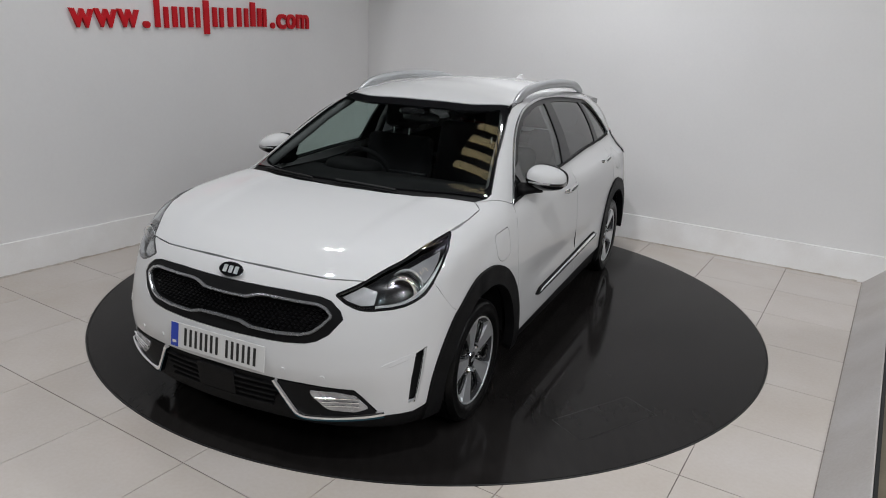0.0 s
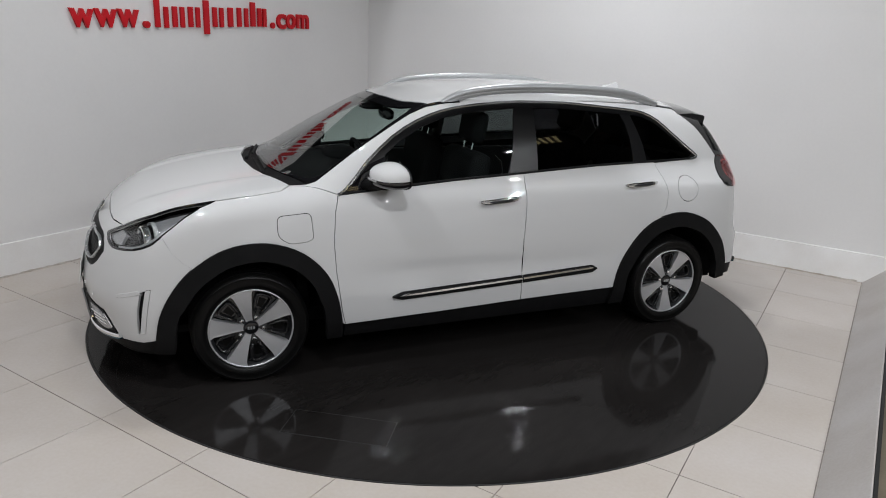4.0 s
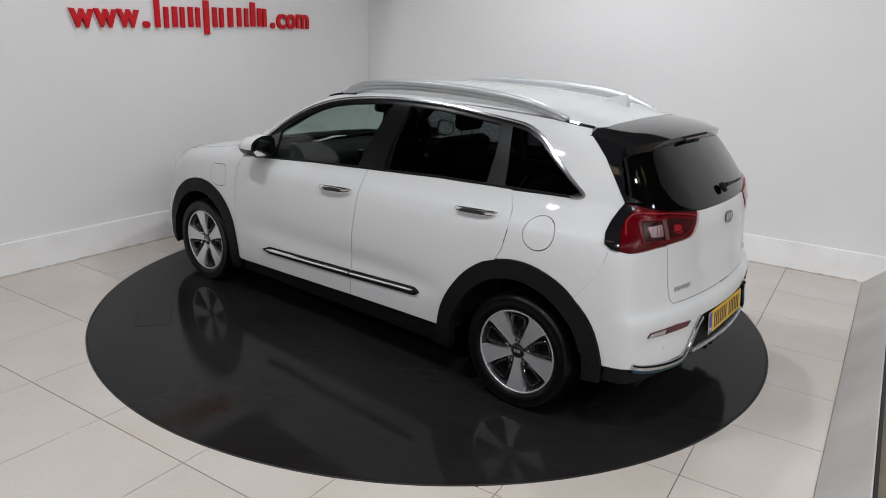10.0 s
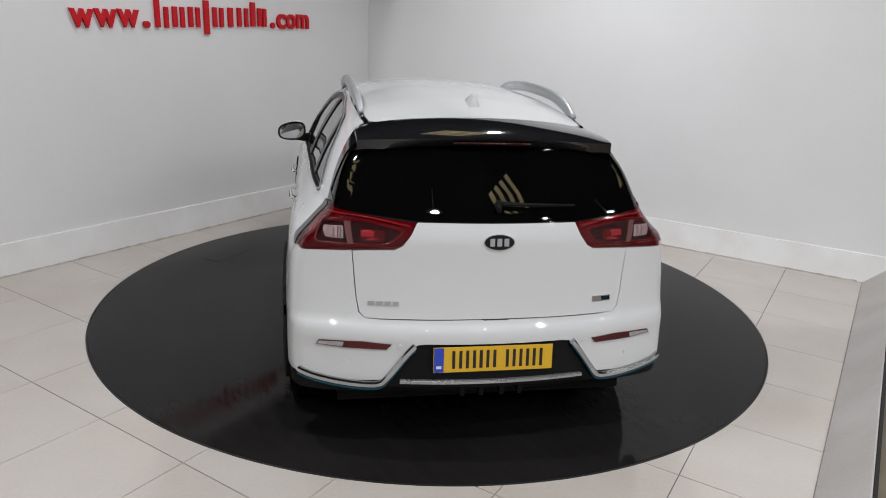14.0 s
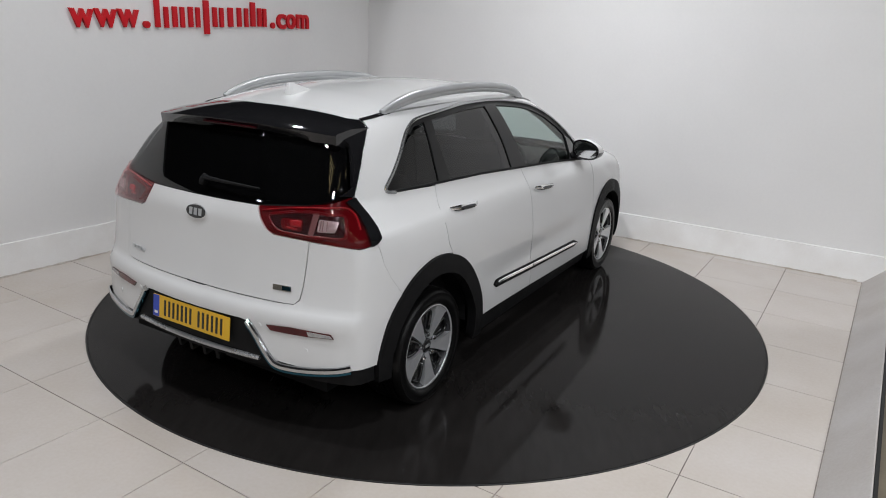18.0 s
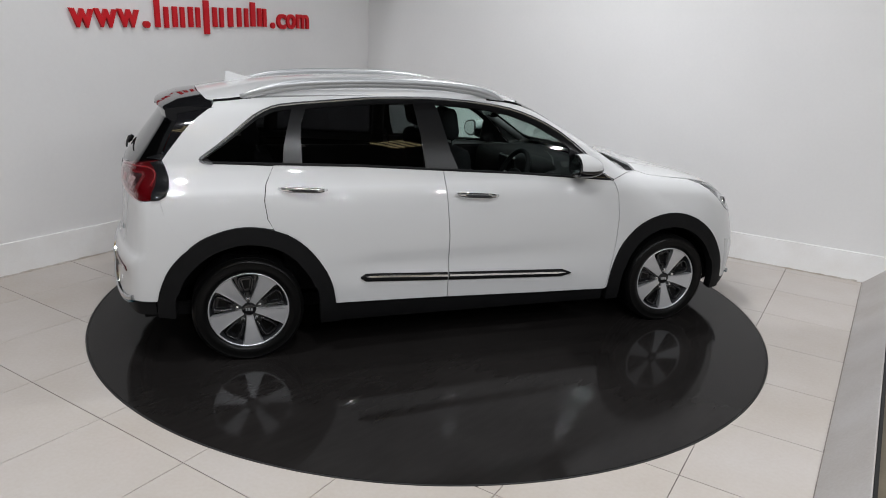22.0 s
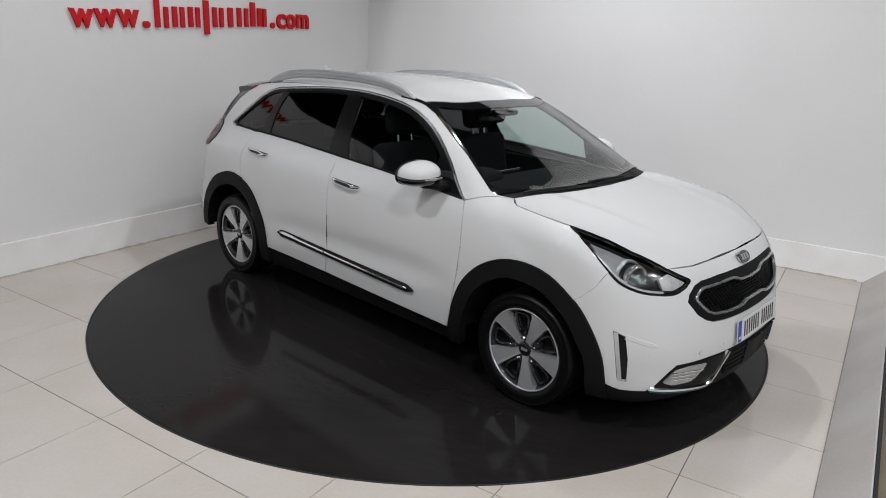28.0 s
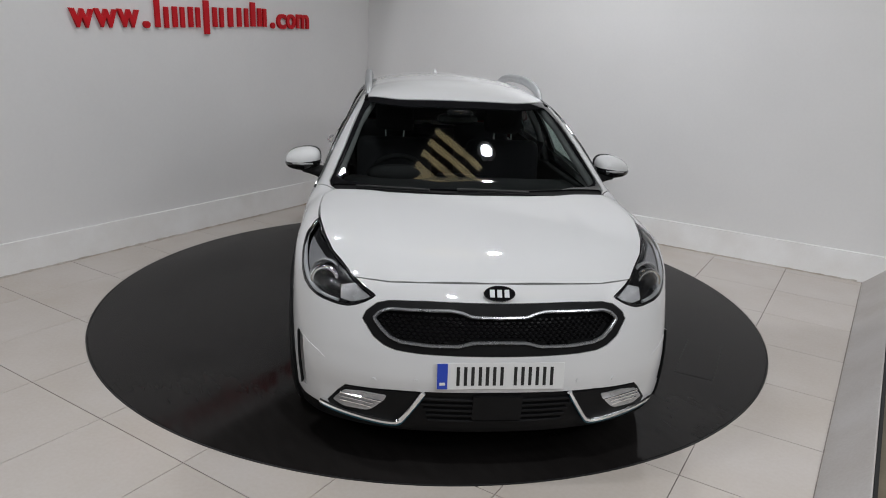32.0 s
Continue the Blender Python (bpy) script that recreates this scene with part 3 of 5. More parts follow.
def panel(name, view, outline, mat, parent, side=1, off=0.0, thick=0.02, gap=0.0022, step=0.035, holes=(), label="", back=None, fit_to=None):
    """A piece of the car's skin inside an outline of the given view, with turned-in edges."""
    rim = densify(shrink(outline, gap), step)
    cuts = [densify(shrink(h, -gap), step) for h in holes]
    lo, hi = rim.min(0), rim.max(0)
    gx, gy = np.meshgrid(np.arange(lo[0], hi[0], step), np.arange(lo[1], hi[1], step))
    grid = np.stack([gx.ravel(), gy.ravel()], 1)
    keep = inside_poly(grid, rim)
    for c in cuts:
        keep &= ~inside_poly(grid, c)
    grid = grid[keep]
    for c in [rim, *cuts]:
        grid = grid[~near_line(grid, c, step * 0.45)]
    loops, all_pts = [], []
    for c in [rim, *cuts]:
        loops.append(list(range(len(all_pts), len(all_pts) + len(c))))
        all_pts += list(c)
    edges = [(l[i], l[(i + 1) % len(l)]) for l in loops for i in range(len(l))]
    all_pts += list(grid)
    vs, es, fs, *_ = delaunay_2d_cdt([Vector(p) for p in all_pts], edges, [], 0, 1e-7)
    uv = np.array([tuple(v) for v in vs])
    mid = np.array([uv[list(f)].mean(0) for f in fs])
    ok = inside_poly(mid, rim)
    for c in cuts:
        ok &= ~inside_poly(mid, c)
    fs = [list(f) for f, k in zip(fs, ok) if k]
    o, d = rays(view, uv, side)
    p, n = skin(o, d, off)
    if fit_to:
        p = fit_to(p, n)
    # make faces look outwards
    out = []
    for f in fs:
        a, b, c = p[f[0]], p[f[1]], p[f[2]]
        out.append(f if np.cross(b - a, c - a) @ n[f[0]] > 0 else f[::-1])
    count = {}
    for f in out:
        for i in range(len(f)):
            e = (f[i], f[(i + 1) % len(f)])
            count[e] = count.get(e, 0) + 1
    border = [e for e in count if (e[1], e[0]) not in count]
    verts, norms = list(p), list(n)
    if thick:
        at = {}
        for e in border:
            for k in e:
                if k not in at:
                    at[k] = len(verts)
                    verts.append(p[k])
                    norms.append(None)
                    verts.append(p[k] - n[k] * thick)
                    norms.append(None)
        out += [[at[e[1]], at[e[0]], at[e[0]] + 1, at[e[1]] + 1] for e in border]
    me = bpy.data.meshes.new(name)
    me.from_pydata([tuple(v) for v in verts], [], out)
    me.materials.append(mat)
    me.polygons.foreach_set("use_smooth", [True] * len(me.polygons))
    me.update()
    real = [me.vertices[i].normal if q is None else Vector(q) for i, q in enumerate(norms)]
    me.normals_split_custom_set_from_vertices([tuple(q) for q in real])
    ob = new(name, me)
    ob.parent = parent
    if label:
        ob["label"] = label
    return ob


def ribbon(name, view, line, half, mat, parent, side=1, off=0.004, bead=0.006, label="", closed=False, ends=(0, 0)):
    """A raised moulding that follows a line on the skin: a flattened bar."""
    pts = densify(line, 0.03, closed)
    o, d = rays(view, pts, side)
    p, n = skin(o, d, off)
    bm = bmesh.new()
    rings = []
    m = len(p)
    for i in range(m):
        a, b = (p[i - 1] if (i or closed) else p[i]), (p[(i + 1) % m] if (i + 1 < m or closed) else p[i])
        t = (b - a) / (np.linalg.norm(b - a) + 1e-12)
        w = np.cross(n[i], t) * min(1, (i + 0.25) / ends[0] if ends[0] else 1, (m - 0.75 - i) / ends[1] if ends[1] else 1)
        rings.append([bm.verts.new(p[i] + w * half * c + n[i] * bead * s) for c, s in ((-1, -1), (-1, 0.2), (-0.55, 0.9), (0.55, 0.9), (1, 0.2), (1, -1))])
    for i in range(m if closed else m - 1):
        r, q = rings[i], rings[(i + 1) % m]
        for k in range(6):
            bm.faces.new((r[k], r[(k + 1) % 6], q[(k + 1) % 6], q[k]))
    if not closed:
        bm.faces.new(rings[0])
        bm.faces.new(rings[-1])
    bmesh.ops.recalc_face_normals(bm, faces=bm.faces)
    return link(name, bm, mat, parent, label, smooth=False)


# ---- the car ----
car = new("car")
tagged(car, "clean white compact crossover car with black wheel-arch trim on the turntable", "car")

# lines shared by neighbouring panels, all on the left side
HOOD_FRONT = [(1.996, 0, 0.818), (1.984, 0.305, 0.817), (1.968, 0.442, 0.814), (1.938, 0.534, 0.815), (1.918, 0.590, 0.816)]
HOOD_SIDE = [(1.853, 0.632, 0.854), (1.773, 0.682, 0.885), (1.681, 0.715, 0.917), (1.582, 0.738, 0.936), (1.482, 0.755, 0.950), (1.317, 0.766, 0.969), (1.17, 0.757, 0.984), (1.112, 0.705, 1.003)]
HOOD_REAR = [(1.185, 0.50, 1.015), (1.235, 0.27, 1.02), (1.252, 0, 1.02)]
LAMP_LOW = [(1.987, 0.584, 0.722), (1.975, 0.615, 0.714), (1.955, 0.650, 0.713), (1.909, 0.715, 0.720), (1.875, 0.750, 0.728), (1.837, 0.779, 0.742), (1.794, 0.801, 0.763), (1.746, 0.812, 0.803), (1.691, 0.815, 0.845), (1.631, 0.806, 0.885), (1.561, 0.785, 0.920), (1.482, 0.755, 0.950)]
ARCH_F = [(1.808, 0.838, 0.275), (1.783, 0.847, 0.402), (1.733, 0.853, 0.507), (1.655, 0.856, 0.612), (1.56, 0.862, 0.687), (1.463, 0.866, 0.735), (1.336, 0.873, 0.757), (1.212, 0.879, 0.746), (1.089, 0.883, 0.695), (0.998, 0.888, 0.618), (0.937, 0.892, 0.528), (0.899, 0.895, 0.412), (0.879, 0.893, 0.288)]
ARCH_R = [(-0.877, 0.894, 0.314), (-0.898, 0.895, 0.431), (-0.947, 0.893, 0.536), (-1.034, 0.887, 0.649), (-1.141, 0.882, 0.726), (-1.268, 0.878, 0.766), (-1.401, 0.873, 0.769), (-1.542, 0.868, 0.728), (-1.640, 0.860, 0.665), (-1.736, 0.853, 0.564), (-1.786, 0.849, 0.458), (-1.806, 0.846, 0.382)]
DOOR_FRONT = [(0.885, 0.82, 0.972), (0.908, 0.86, 0.896), (0.921, 0.88, 0.739), (0.911, 0.89, 0.578), (0.879, 0.894, 0.344), (0.862, 0.891, 0.276)]
DOOR_MID = [(-0.231, 0.804, 1.044), (-0.222, 0.865, 0.872), (-0.208, 0.884, 0.679), (-0.211, 0.893, 0.302)]
DOOR_REAR = [(-1.19, 0.768, 1.082), (-1.236, 0.82, 0.996), (-1.249, 0.859, 0.906), (-1.236, 0.874, 0.81), (-1.204, 0.88, 0.748)]
BELT = [(0.885, 0.82, 0.972), (0.533, 0.828, 0.997), (0.221, 0.817, 1.020), (-0.231, 0.804, 1.044), (-0.736, 0.785, 1.071), (-1.064, 0.773, 1.081), (-1.19, 0.768, 1.083), (-1.50, 0.735, 1.090)]
WINDOW_TOP = [(-1.50, 0.735, 1.090), (-1.548, 0.728, 1.096), (-1.562, 0.721, 1.109), (-1.542, 0.714, 1.127), (-1.474, 0.697, 1.175), (-1.375, 0.665, 1.251), (-1.277, 0.627, 1.328), (-1.18, 0.598, 1.373), (-1.081, 0.586, 1.390), (-0.914, 0.579, 1.405), (-0.748, 0.570, 1.418), (-0.583, 0.561, 1.429), (-0.285, 0.560, 1.433), (-0.088, 0.573, 1.423), (0.074, 0.588, 1.408), (0.235, 0.610, 1.382), (0.393, 0.642, 1.331), (0.548, 0.688, 1.251), (0.698, 0.753, 1.137), (0.785, 0.801, 1.047), (0.851, 0.81, 0.990), (0.885, 0.82, 0.972)]
SCREEN_SIDE = [(1.112, 0.705, 1.003), (1.03, 0.737, 1.015), (0.984, 0.743, 1.032), (0.754, 0.674, 1.176), (0.418, 0.590, 1.364), (0.284, 0.563, 1.410)]
SCREEN_TOP = [(0.284, 0.563, 1.410), (0.350, 0.45, 1.410), (0.395, 0.317, 1.412), (0.412, 0, 1.420)]
LAMP_BACK_FRONT = [(-1.752, 0.685, 1.099), (-1.735, 0.712, 1.062), (-1.722, 0.752, 1.020), (-1.720, 0.785, 0.965), (-1.735, 0.806, 0.928), (-1.765, 0.808, 0.913)]
LAMP_BACK_LOW = [(-1.848, 0.794, 0.909), (-1.934, 0.716, 0.922), (-1.968, 0.609, 0.928)]
LAMP_BACK_IN = [(-1.978, 0.574, 0.931), (-2.004, 0.435, 0.938), (-2.004, 0.401, 0.957), (-1.993, 0.367, 1.003), (-1.973, 0.340, 1.053)]
LAMP_BACK_TOP = [(-1.950, 0.461, 1.066), (-1.917, 0.578, 1.082), (-1.83, 0.655, 1.094), (-1.752, 0.685, 1.099)]
GATE_SIDE = [(-1.968, 0.609, 0.928), (-1.981, 0.602, 0.832), (-1.986, 0.591, 0.734), (-1.988, 0.577, 0.671), (-1.993, 0.552, 0.646)]
GATE_LOW = [(-1.993, 0.552, 0.646), (-2.006, 0.480, 0.643), (-2.048, 0.056, 0.647), (-2.048, 0, 0.647)]
GRILLE_OUT = [(2.062, 0, 0.754), (2.043, 0.307, 0.757), (2.021, 0.442, 0.752), (2.015, 0.492, 0.740), (2.014, 0.535, 0.706), (2.02, 0.551, 0.676), (2.058, 0.508, 0.614), (2.083, 0.463, 0.584), (2.099, 0.418, 0.570), (2.120, 0.328, 0.563), (2.137, 0.193, 0.561), (2.145, 0, 0.560)]
GRILLE_RING = [(2.094, 0, 0.705), (2.090, 0.112, 0.708), (2.079, 0.155, 0.722), (2.072, 0.194, 0.728), (2.039, 0.442, 0.724), (2.033, 0.480, 0.711), (2.036, 0.507, 0.684), (2.058, 0.477, 0.648), (2.079, 0.441, 0.617), (2.095, 0.396, 0.602), (2.118, 0.284, 0.595), (2.130, 0.165, 0.597), (2.128, 0.108, 0.612), (2.130, 0, 0.614)]
LOWER_EDGE = [(2.163, 0, 0.408), (2.156, 0.188, 0.405), (2.119, 0.414, 0.400), (2.040, 0.618, 0.386), (2.021, 0.645, 0.356), (1.972, 0.705, 0.270), (1.955, 0.722, 0.258)]
NOSE_LOW = [(1.955, 0.722, 0.258), (1.863, 0.801, 0.258), (1.800, 0.836, 0.272)]
REAR_LOW = [(-2.093, 0, 0.547), (-2.087, 0.306, 0.547), (-2.083, 0.340, 0.542), (-2.081, 0.385, 0.508), (-2.068, 0.470, 0.404), (-2.060, 0.495, 0.380), (-2.036, 0.598, 0.372), (-2.001, 0.720, 0.376), (-1.949, 0.799, 0.385), (-1.806, 0.846, 0.382)]
VENT = [(1.862, 0.808, 0.526), (1.816, 0.831, 0.543), (1.832, 0.823, 0.44), (1.854, 0.813, 0.312), (1.888, 0.793, 0.307), (1.880, 0.797, 0.42)]


SPLIT_F = [(1.746, 0.812, 0.803), (1.705, 0.840, 0.728), (1.655, 0.852, 0.672), (1.615, 0.858, 0.645)]
SPLIT_R = [(-1.765, 0.808, 0.913), (-1.745, 0.830, 0.82), (-1.705, 0.846, 0.75), (-1.640, 0.860, 0.665)]


def snap(line):
    """Moves points onto the skin along its normal."""
    p = np.array(line, float)
    for _ in range(8):
        n = gradient(p)
        p -= n * np.clip(body(*p.T), -0.03, 0.03)[:, None] * 0.8
    return [tuple(q) for q in p]


HOOD_FRONT, HOOD_SIDE, LAMP_LOW, SPLIT_F, SPLIT_R = (snap(l) for l in (HOOD_FRONT, HOOD_SIDE, LAMP_LOW, SPLIT_F, SPLIT_R))
ARCH_F, ARCH_R, DOOR_FRONT, DOOR_REAR, SCREEN_SIDE = (snap(l) for l in (ARCH_F, ARCH_R, DOOR_FRONT, DOOR_REAR, SCREEN_SIDE))
SCREEN_TOP = flow(SCREEN_TOP, 4)
ARCH_F, ARCH_R, WINDOW_TOP = flow(ARCH_F, 3), flow(ARCH_R, 3), flow(WINDOW_TOP, 2)
LAMP_BACK_FRONT, LAMP_BACK_LOW, LAMP_BACK_IN, LAMP_BACK_TOP, GATE_SIDE = (snap(l) for l in (LAMP_BACK_FRONT, LAMP_BACK_LOW, LAMP_BACK_IN, LAMP_BACK_TOP, GATE_SIDE))


def between(p, q, n=6):
    """Points on the skin from p to q."""
    return snap([tuple(np.array(p) + (np.array(q) - np.array(p)) * k / n) for k in range(1, n)])


PILLAR_FOOT = between(DOOR_FRONT[0], SCREEN_SIDE[0])


def rev(line):
    return list(reversed(line))


def sym_panel(name, view, half, mat, **k):
    return panel(name, view, flat(view, both_sides(half)), mat, car, **k)


# skin across the middle
hood = sym_panel("bonnet", "top", HOOD_FRONT + HOOD_SIDE + HOOD_REAR, PAINT, gap=0.0013)
bumper = sym_panel("front_bumper", "nose", HOOD_FRONT + [(1.938, 0.572, 0.800), (1.998, 0.502, 0.764), (1.997, 0.545, 0.739)] + LAMP_LOW[:7] + [(x - 0.005, y, z) for x, y, z in SPLIT_F] + rev(ARCH_F[:11]) + rev(NOSE_LOW[:2]) + rev(LOWER_EDGE), PAINT,
                   off=-0.001, holes=[flat("nose", both_sides(GRILLE_OUT)), flat("nose", VENT), flat("nose", [(x, -y, z) for x, y, z in VENT])])
roof = sym_panel("roof", "top", rev(SCREEN_TOP) + [(0.0, 0.552, 1.45), (-0.5, 0.552, 1.45), (-1.0, 0.546, 1.43), (-1.35, 0.530, 1.41), (-1.475, 0.515, 1.399), (-1.523, 0.47, 1.403), (-1.565, 0.266, 1.424), (-1.588, 0, 1.427)], PAINT)
gate = sym_panel("tailgate", "tail", [(-1.994, 0, 1.053), (-1.973, 0.340, 1.053)] + rev(LAMP_BACK_IN)[1:] + GATE_SIDE + GATE_LOW[1:], PAINT)
rear_bumper = sym_panel("rear_bumper", "tail", rev(GATE_LOW) + rev(GATE_SIDE)[1:] + rev(LAMP_BACK_LOW)[1:] + [(x + 0.006, y, z) for x, y, z in SPLIT_R] + ARCH_R[25:] + rev(REAR_LOW)[1:], PAINT, off=-0.001)

# glass fore and aft
pane_half = [(1.155, 0, 0), (1.135, 0.27, 0), (1.085, 0.50, 0), (1.015, 0.66, 0), (0.955, 0.712, 0), (0.75, 0.648, 0), (0.44, 0.560, 0), (0.375, 0.525, 0), (0.43, 0.45, 0), (0.47, 0.317, 0), (0.485, 0, 0)]
windscreen = panel("windscreen", "top", rounded(flat("top", both_sides(pane_half)), 0.03), SCREEN_GLASS, car, off=-0.003, thick=0.0, gap=0, label="clear laminated windscreen")
windscreen.visible_shadow = False
cowl = panel("scuttle_cover", "top", flat("top", both_sides(rev(HOOD_REAR) + SCREEN_SIDE[:2] + rev(pane_half[:4]))), BLACK_PLASTIC, car, off=-0.012, thick=0.02, gap=0.0, label="matt black scuttle cover")
frit = panel("windscreen_border", "top", flat("top", both_sides([(x + 0.012, y, z) for x, y, z in pane_half[:3]] + [(1.035, 0.70, 1.0)] + SCREEN_SIDE[1:] + SCREEN_TOP[1:])), GLOSS_BLACK, windscreen, off=-0.003, thick=0.01,
             holes=[rounded(flat("top", both_sides(pane_half)), 0.03)], label="black printed border and cowl")

GLASS_REAR = [(-1.78, 0, 1.34), (-1.765, 0.30, 1.338), (-1.70, 0.52, 1.325), (-1.665, 0.575, 1.29), (-1.742, 0.640, 1.10), (-1.85, 0.620, 1.085), (-1.917, 0.560, 1.075), (-1.955, 0.44, 1.064), (-1.975, 0.335, 1.054), (-1.996, 0, 1.054)]
rear_glass = sym_panel("rear_window", "tail", GLASS_REAR, PRIVACY, off=-0.002, thick=0.0, gap=0.001, label="black privacy-tinted rear window")
rear_glass.visible_shadow = False
# added dark sheet that gives the glass the darkness of a shaded cabin
sym_panel("rear_window_blackout", "tail", GLASS_REAR, DARK_IN, off=-0.024, thick=0.0, gap=-0.014)


def sides(s):
    """Panels, windows, lamps and trim of one flank; s is 1 on the left and -1 on the right."""
    def p(name, view, pts, mat, parent=car, **k):
        return panel(name, view, flat(view, pts), mat, parent, side=s, **k)

    # wing
    port = rounded([(1.207, 0.885), (1.036, 0.898), (1.026, 0.765), (1.055, 0.750), (1.150, 0.743), (1.207, 0.785)], 0.03)
    wing_line = rev(HOOD_SIDE)[:4] + rev(LAMP_LOW)[:4] + SPLIT_F + ARCH_F[12:] + rev(DOOR_FRONT) + PILLAR_FOOT
    wing = p("front_wing", "side", wing_line, PAINT, gap=0.0014, holes=[port] if s > 0 else [])
    if s > 0:
        panel("charging_flap", "side", port, PAINT, wing, side=s, gap=0.002, thick=0.012)
    # side frame: roof pillar, roof edge, rear pillar and rear wing
    fuel = [(-1.416 + 0.082 * math.cos(a), 0.862 - 0.0, 0.92 + 0.078 * math.sin(a)) for a in np.linspace(0, 2 * np.pi, 25)[:-1]]
    o, d = rays("side", np.array([(x, z) for x, y, z in fuel]), 1)
    fuel3, _ = skin(o, d)
    fuel_rail = flat("rail", [tuple(q) for q in fuel3])
    frame_line = SCREEN_SIDE + [(0.0, 0.556, 1.45), (-0.5, 0.556, 1.455), (-1.0, 0.550, 1.43), (-1.35, 0.534, 1.41), (-1.475, 0.519, 1.399), (-1.492, 0.563, 1.371), (-1.609, 0.621, 1.274)] + LAMP_BACK_FRONT[:-1] + SPLIT_R + rev(ARCH_R[14:24]) + [(-1.204, 0.88, 0.748)] + rev(DOOR_REAR)[1:] + [(-1.50, 0.735, 1.090)] + WINDOW_TOP[1:] + PILLAR_FOOT
    frame = p("body_side_frame", "rail", frame_line, PAINT, holes=[fuel_rail] if s > 0 else [])
    if s > 0:
        panel("fuel_flap", "rail", fuel_rail, PAINT, frame, side=s, gap=0.002, thick=0.012)
    # doors
    door_f = p("front_door", "side", BELT[:4] + DOOR_MID[1:] + [(0.364, 0.9, 0.285)] + rev(DOOR_FRONT)[:-1], PAINT)
    door_r = p("rear_door", "side", BELT[3:7] + DOOR_REAR[1:] + rev(ARCH_R[:13]) + [(-0.5, 0.89, 0.308)] + rev(DOOR_MID)[:-1], PAINT)
    for door, x0, z0, x1, z1 in ((door_f, 0.090, 0.905, -0.178, 0.922), (door_r, -0.914, 0.958, -1.175, 0.970)):
        q, n = skin(*rays("side", np.array([(x0 + (x1 - x0) * k / 10, z0 + (z1 - z0) * k / 10) for k in range(11)]), s), 0.0)
        prof = [0.012, 0.030, 0.036, 0.038, 0.038, 0.038, 0.038, 0.038, 0.036, 0.030, 0.012]
        handle = link("door_handle", tube([q[i] + np.array((0, s, 0)) * prof[i] for i in range(11)], [0.007, 0.013, 0.0155, 0.016, 0.016, 0.016, 0.016, 0.016, 0.0155, 0.013, 0.007], 12, 0.45, up=(0, 1, 0)), CHROME, door, "chrome door handle", smooth=True)
        link("handle_insert", tube([q[i] + np.array((0, s, 0)) * (prof[i] + 0.0065) for i in range(2, 9)], [0.003, 0.008, 0.009, 0.009, 0.009, 0.008, 0.003], 10, 0.4, up=(0, 1, 0)), DARK_ALLOY, handle, "dark grey grip insert", smooth=True)
        mid = (x0 + x1) / 2
        dish = [(mid + 0.075 * math.cos(a), (z0 + z1) / 2 + 0.034 * math.sin(a)) for a in np.linspace(0, 2 * np.pi, 21)[:-1]]
        panel("handle_cup", "side", dish, PAINT, door, side=s, off=0.001, thick=0.0, gap=0, step=0.012, fit_to=lambda P, N, c=(mid, (z0 + z1) / 2): P - N * (0.012 * np.clip(1 - ((P[:, 0] - c[0]) / 0.078) ** 2 - ((P[:, 2] - c[1]) / 0.036) ** 2, 0, 1))[:, None])
    # mouldings low on the doors
    for door, a, b in ((door_f, (0.600, 0.405), (-0.205, 0.434)), (door_r, (-0.216, 0.434), (-0.735, 0.456))):
        ribbon("door_moulding", "side", [a, b], 0.023, BLACK_PLASTIC, door, s, 0.004, 0.012, ends=(2 if door is door_f else 0, 1.3 if door is door_r else 0))
        ribbon("moulding_strip", "side", [(a[0] - 0.04 * (door is door_f), a[1] + 0.006), (b[0] + 0.03 * (door is door_r), b[1] + 0.006)], 0.0095, CHROME, door, s, 0.014, 0.007, "bright chrome strip", ends=(2 if door is door_f else 0, 1.3 if door is door_r else 0))
    # windows
    surround = p("window_surround", "side", BELT + WINDOW_TOP[1:-1], PILLAR_BLACK, off=-0.006, thick=0.012, gap=0.001,
                 holes=[flat("side", g) for g in window_panes()])
    for nm, g, mat in zip(("front_window", "rear_door_window", "quarter_window"), window_panes(), (FRONT_GLASS, PRIVACY, PRIVACY)):
        w = p(nm, "side", g, mat, car, off=-0.012, thick=0.0, gap=-0.004)
        w.visible_shadow = False
    ribbon("window_trim", "side", flat("side", [(x, y, z) for x, y, z in WINDOW_TOP]), 0.0085, BRIGHT_TRIM, surround, s, 0.003, 0.007, "chrome window moulding")
    ribbon("window_trim", "side", [(x, z + 0.004) for x, y, z in BELT], 0.007, BLACK_PLASTIC, surround, s, 0.001, 0.007)
    # black trim round the wheels and along the sill
    for nm, line, cx, low in (("front_arch_trim", ARCH_F, 1.35, (1.80, 0.86)), ("rear_arch_trim", ARCH_R, -1.35, (-0.877, -1.80))):
        pts = [(x, z) for x, y, z in line]
        inner = []
        for x, z in pts:
            r = math.hypot(x - cx, z - 0.30)
            k = (r - (0.092 if z > 0.45 else 0.085)) / r
            inner.append((cx + (x - cx) * k, max(0.30 + (z - 0.30) * k, 0.20)))
        first, last = pts[0], pts[-1]
        ring = [(first[0] + (0.008 if cx > 0 else 0.02), 0.205)] + pts + [(last[0], 0.205 if cx > 0 else 0.30)] + ([(inner[-1][0], 0.205)] if cx > 0 else [(inner[-1][0], 0.29)]) + inner[::-1][1:-1] + [(inner[0][0], 0.205)]
        panel(nm, "side", ring, BLACK_PLASTIC, car, side=s, off=0.012, thick=0.05, gap=0.0, label="matt black plastic wheel-arch trim")
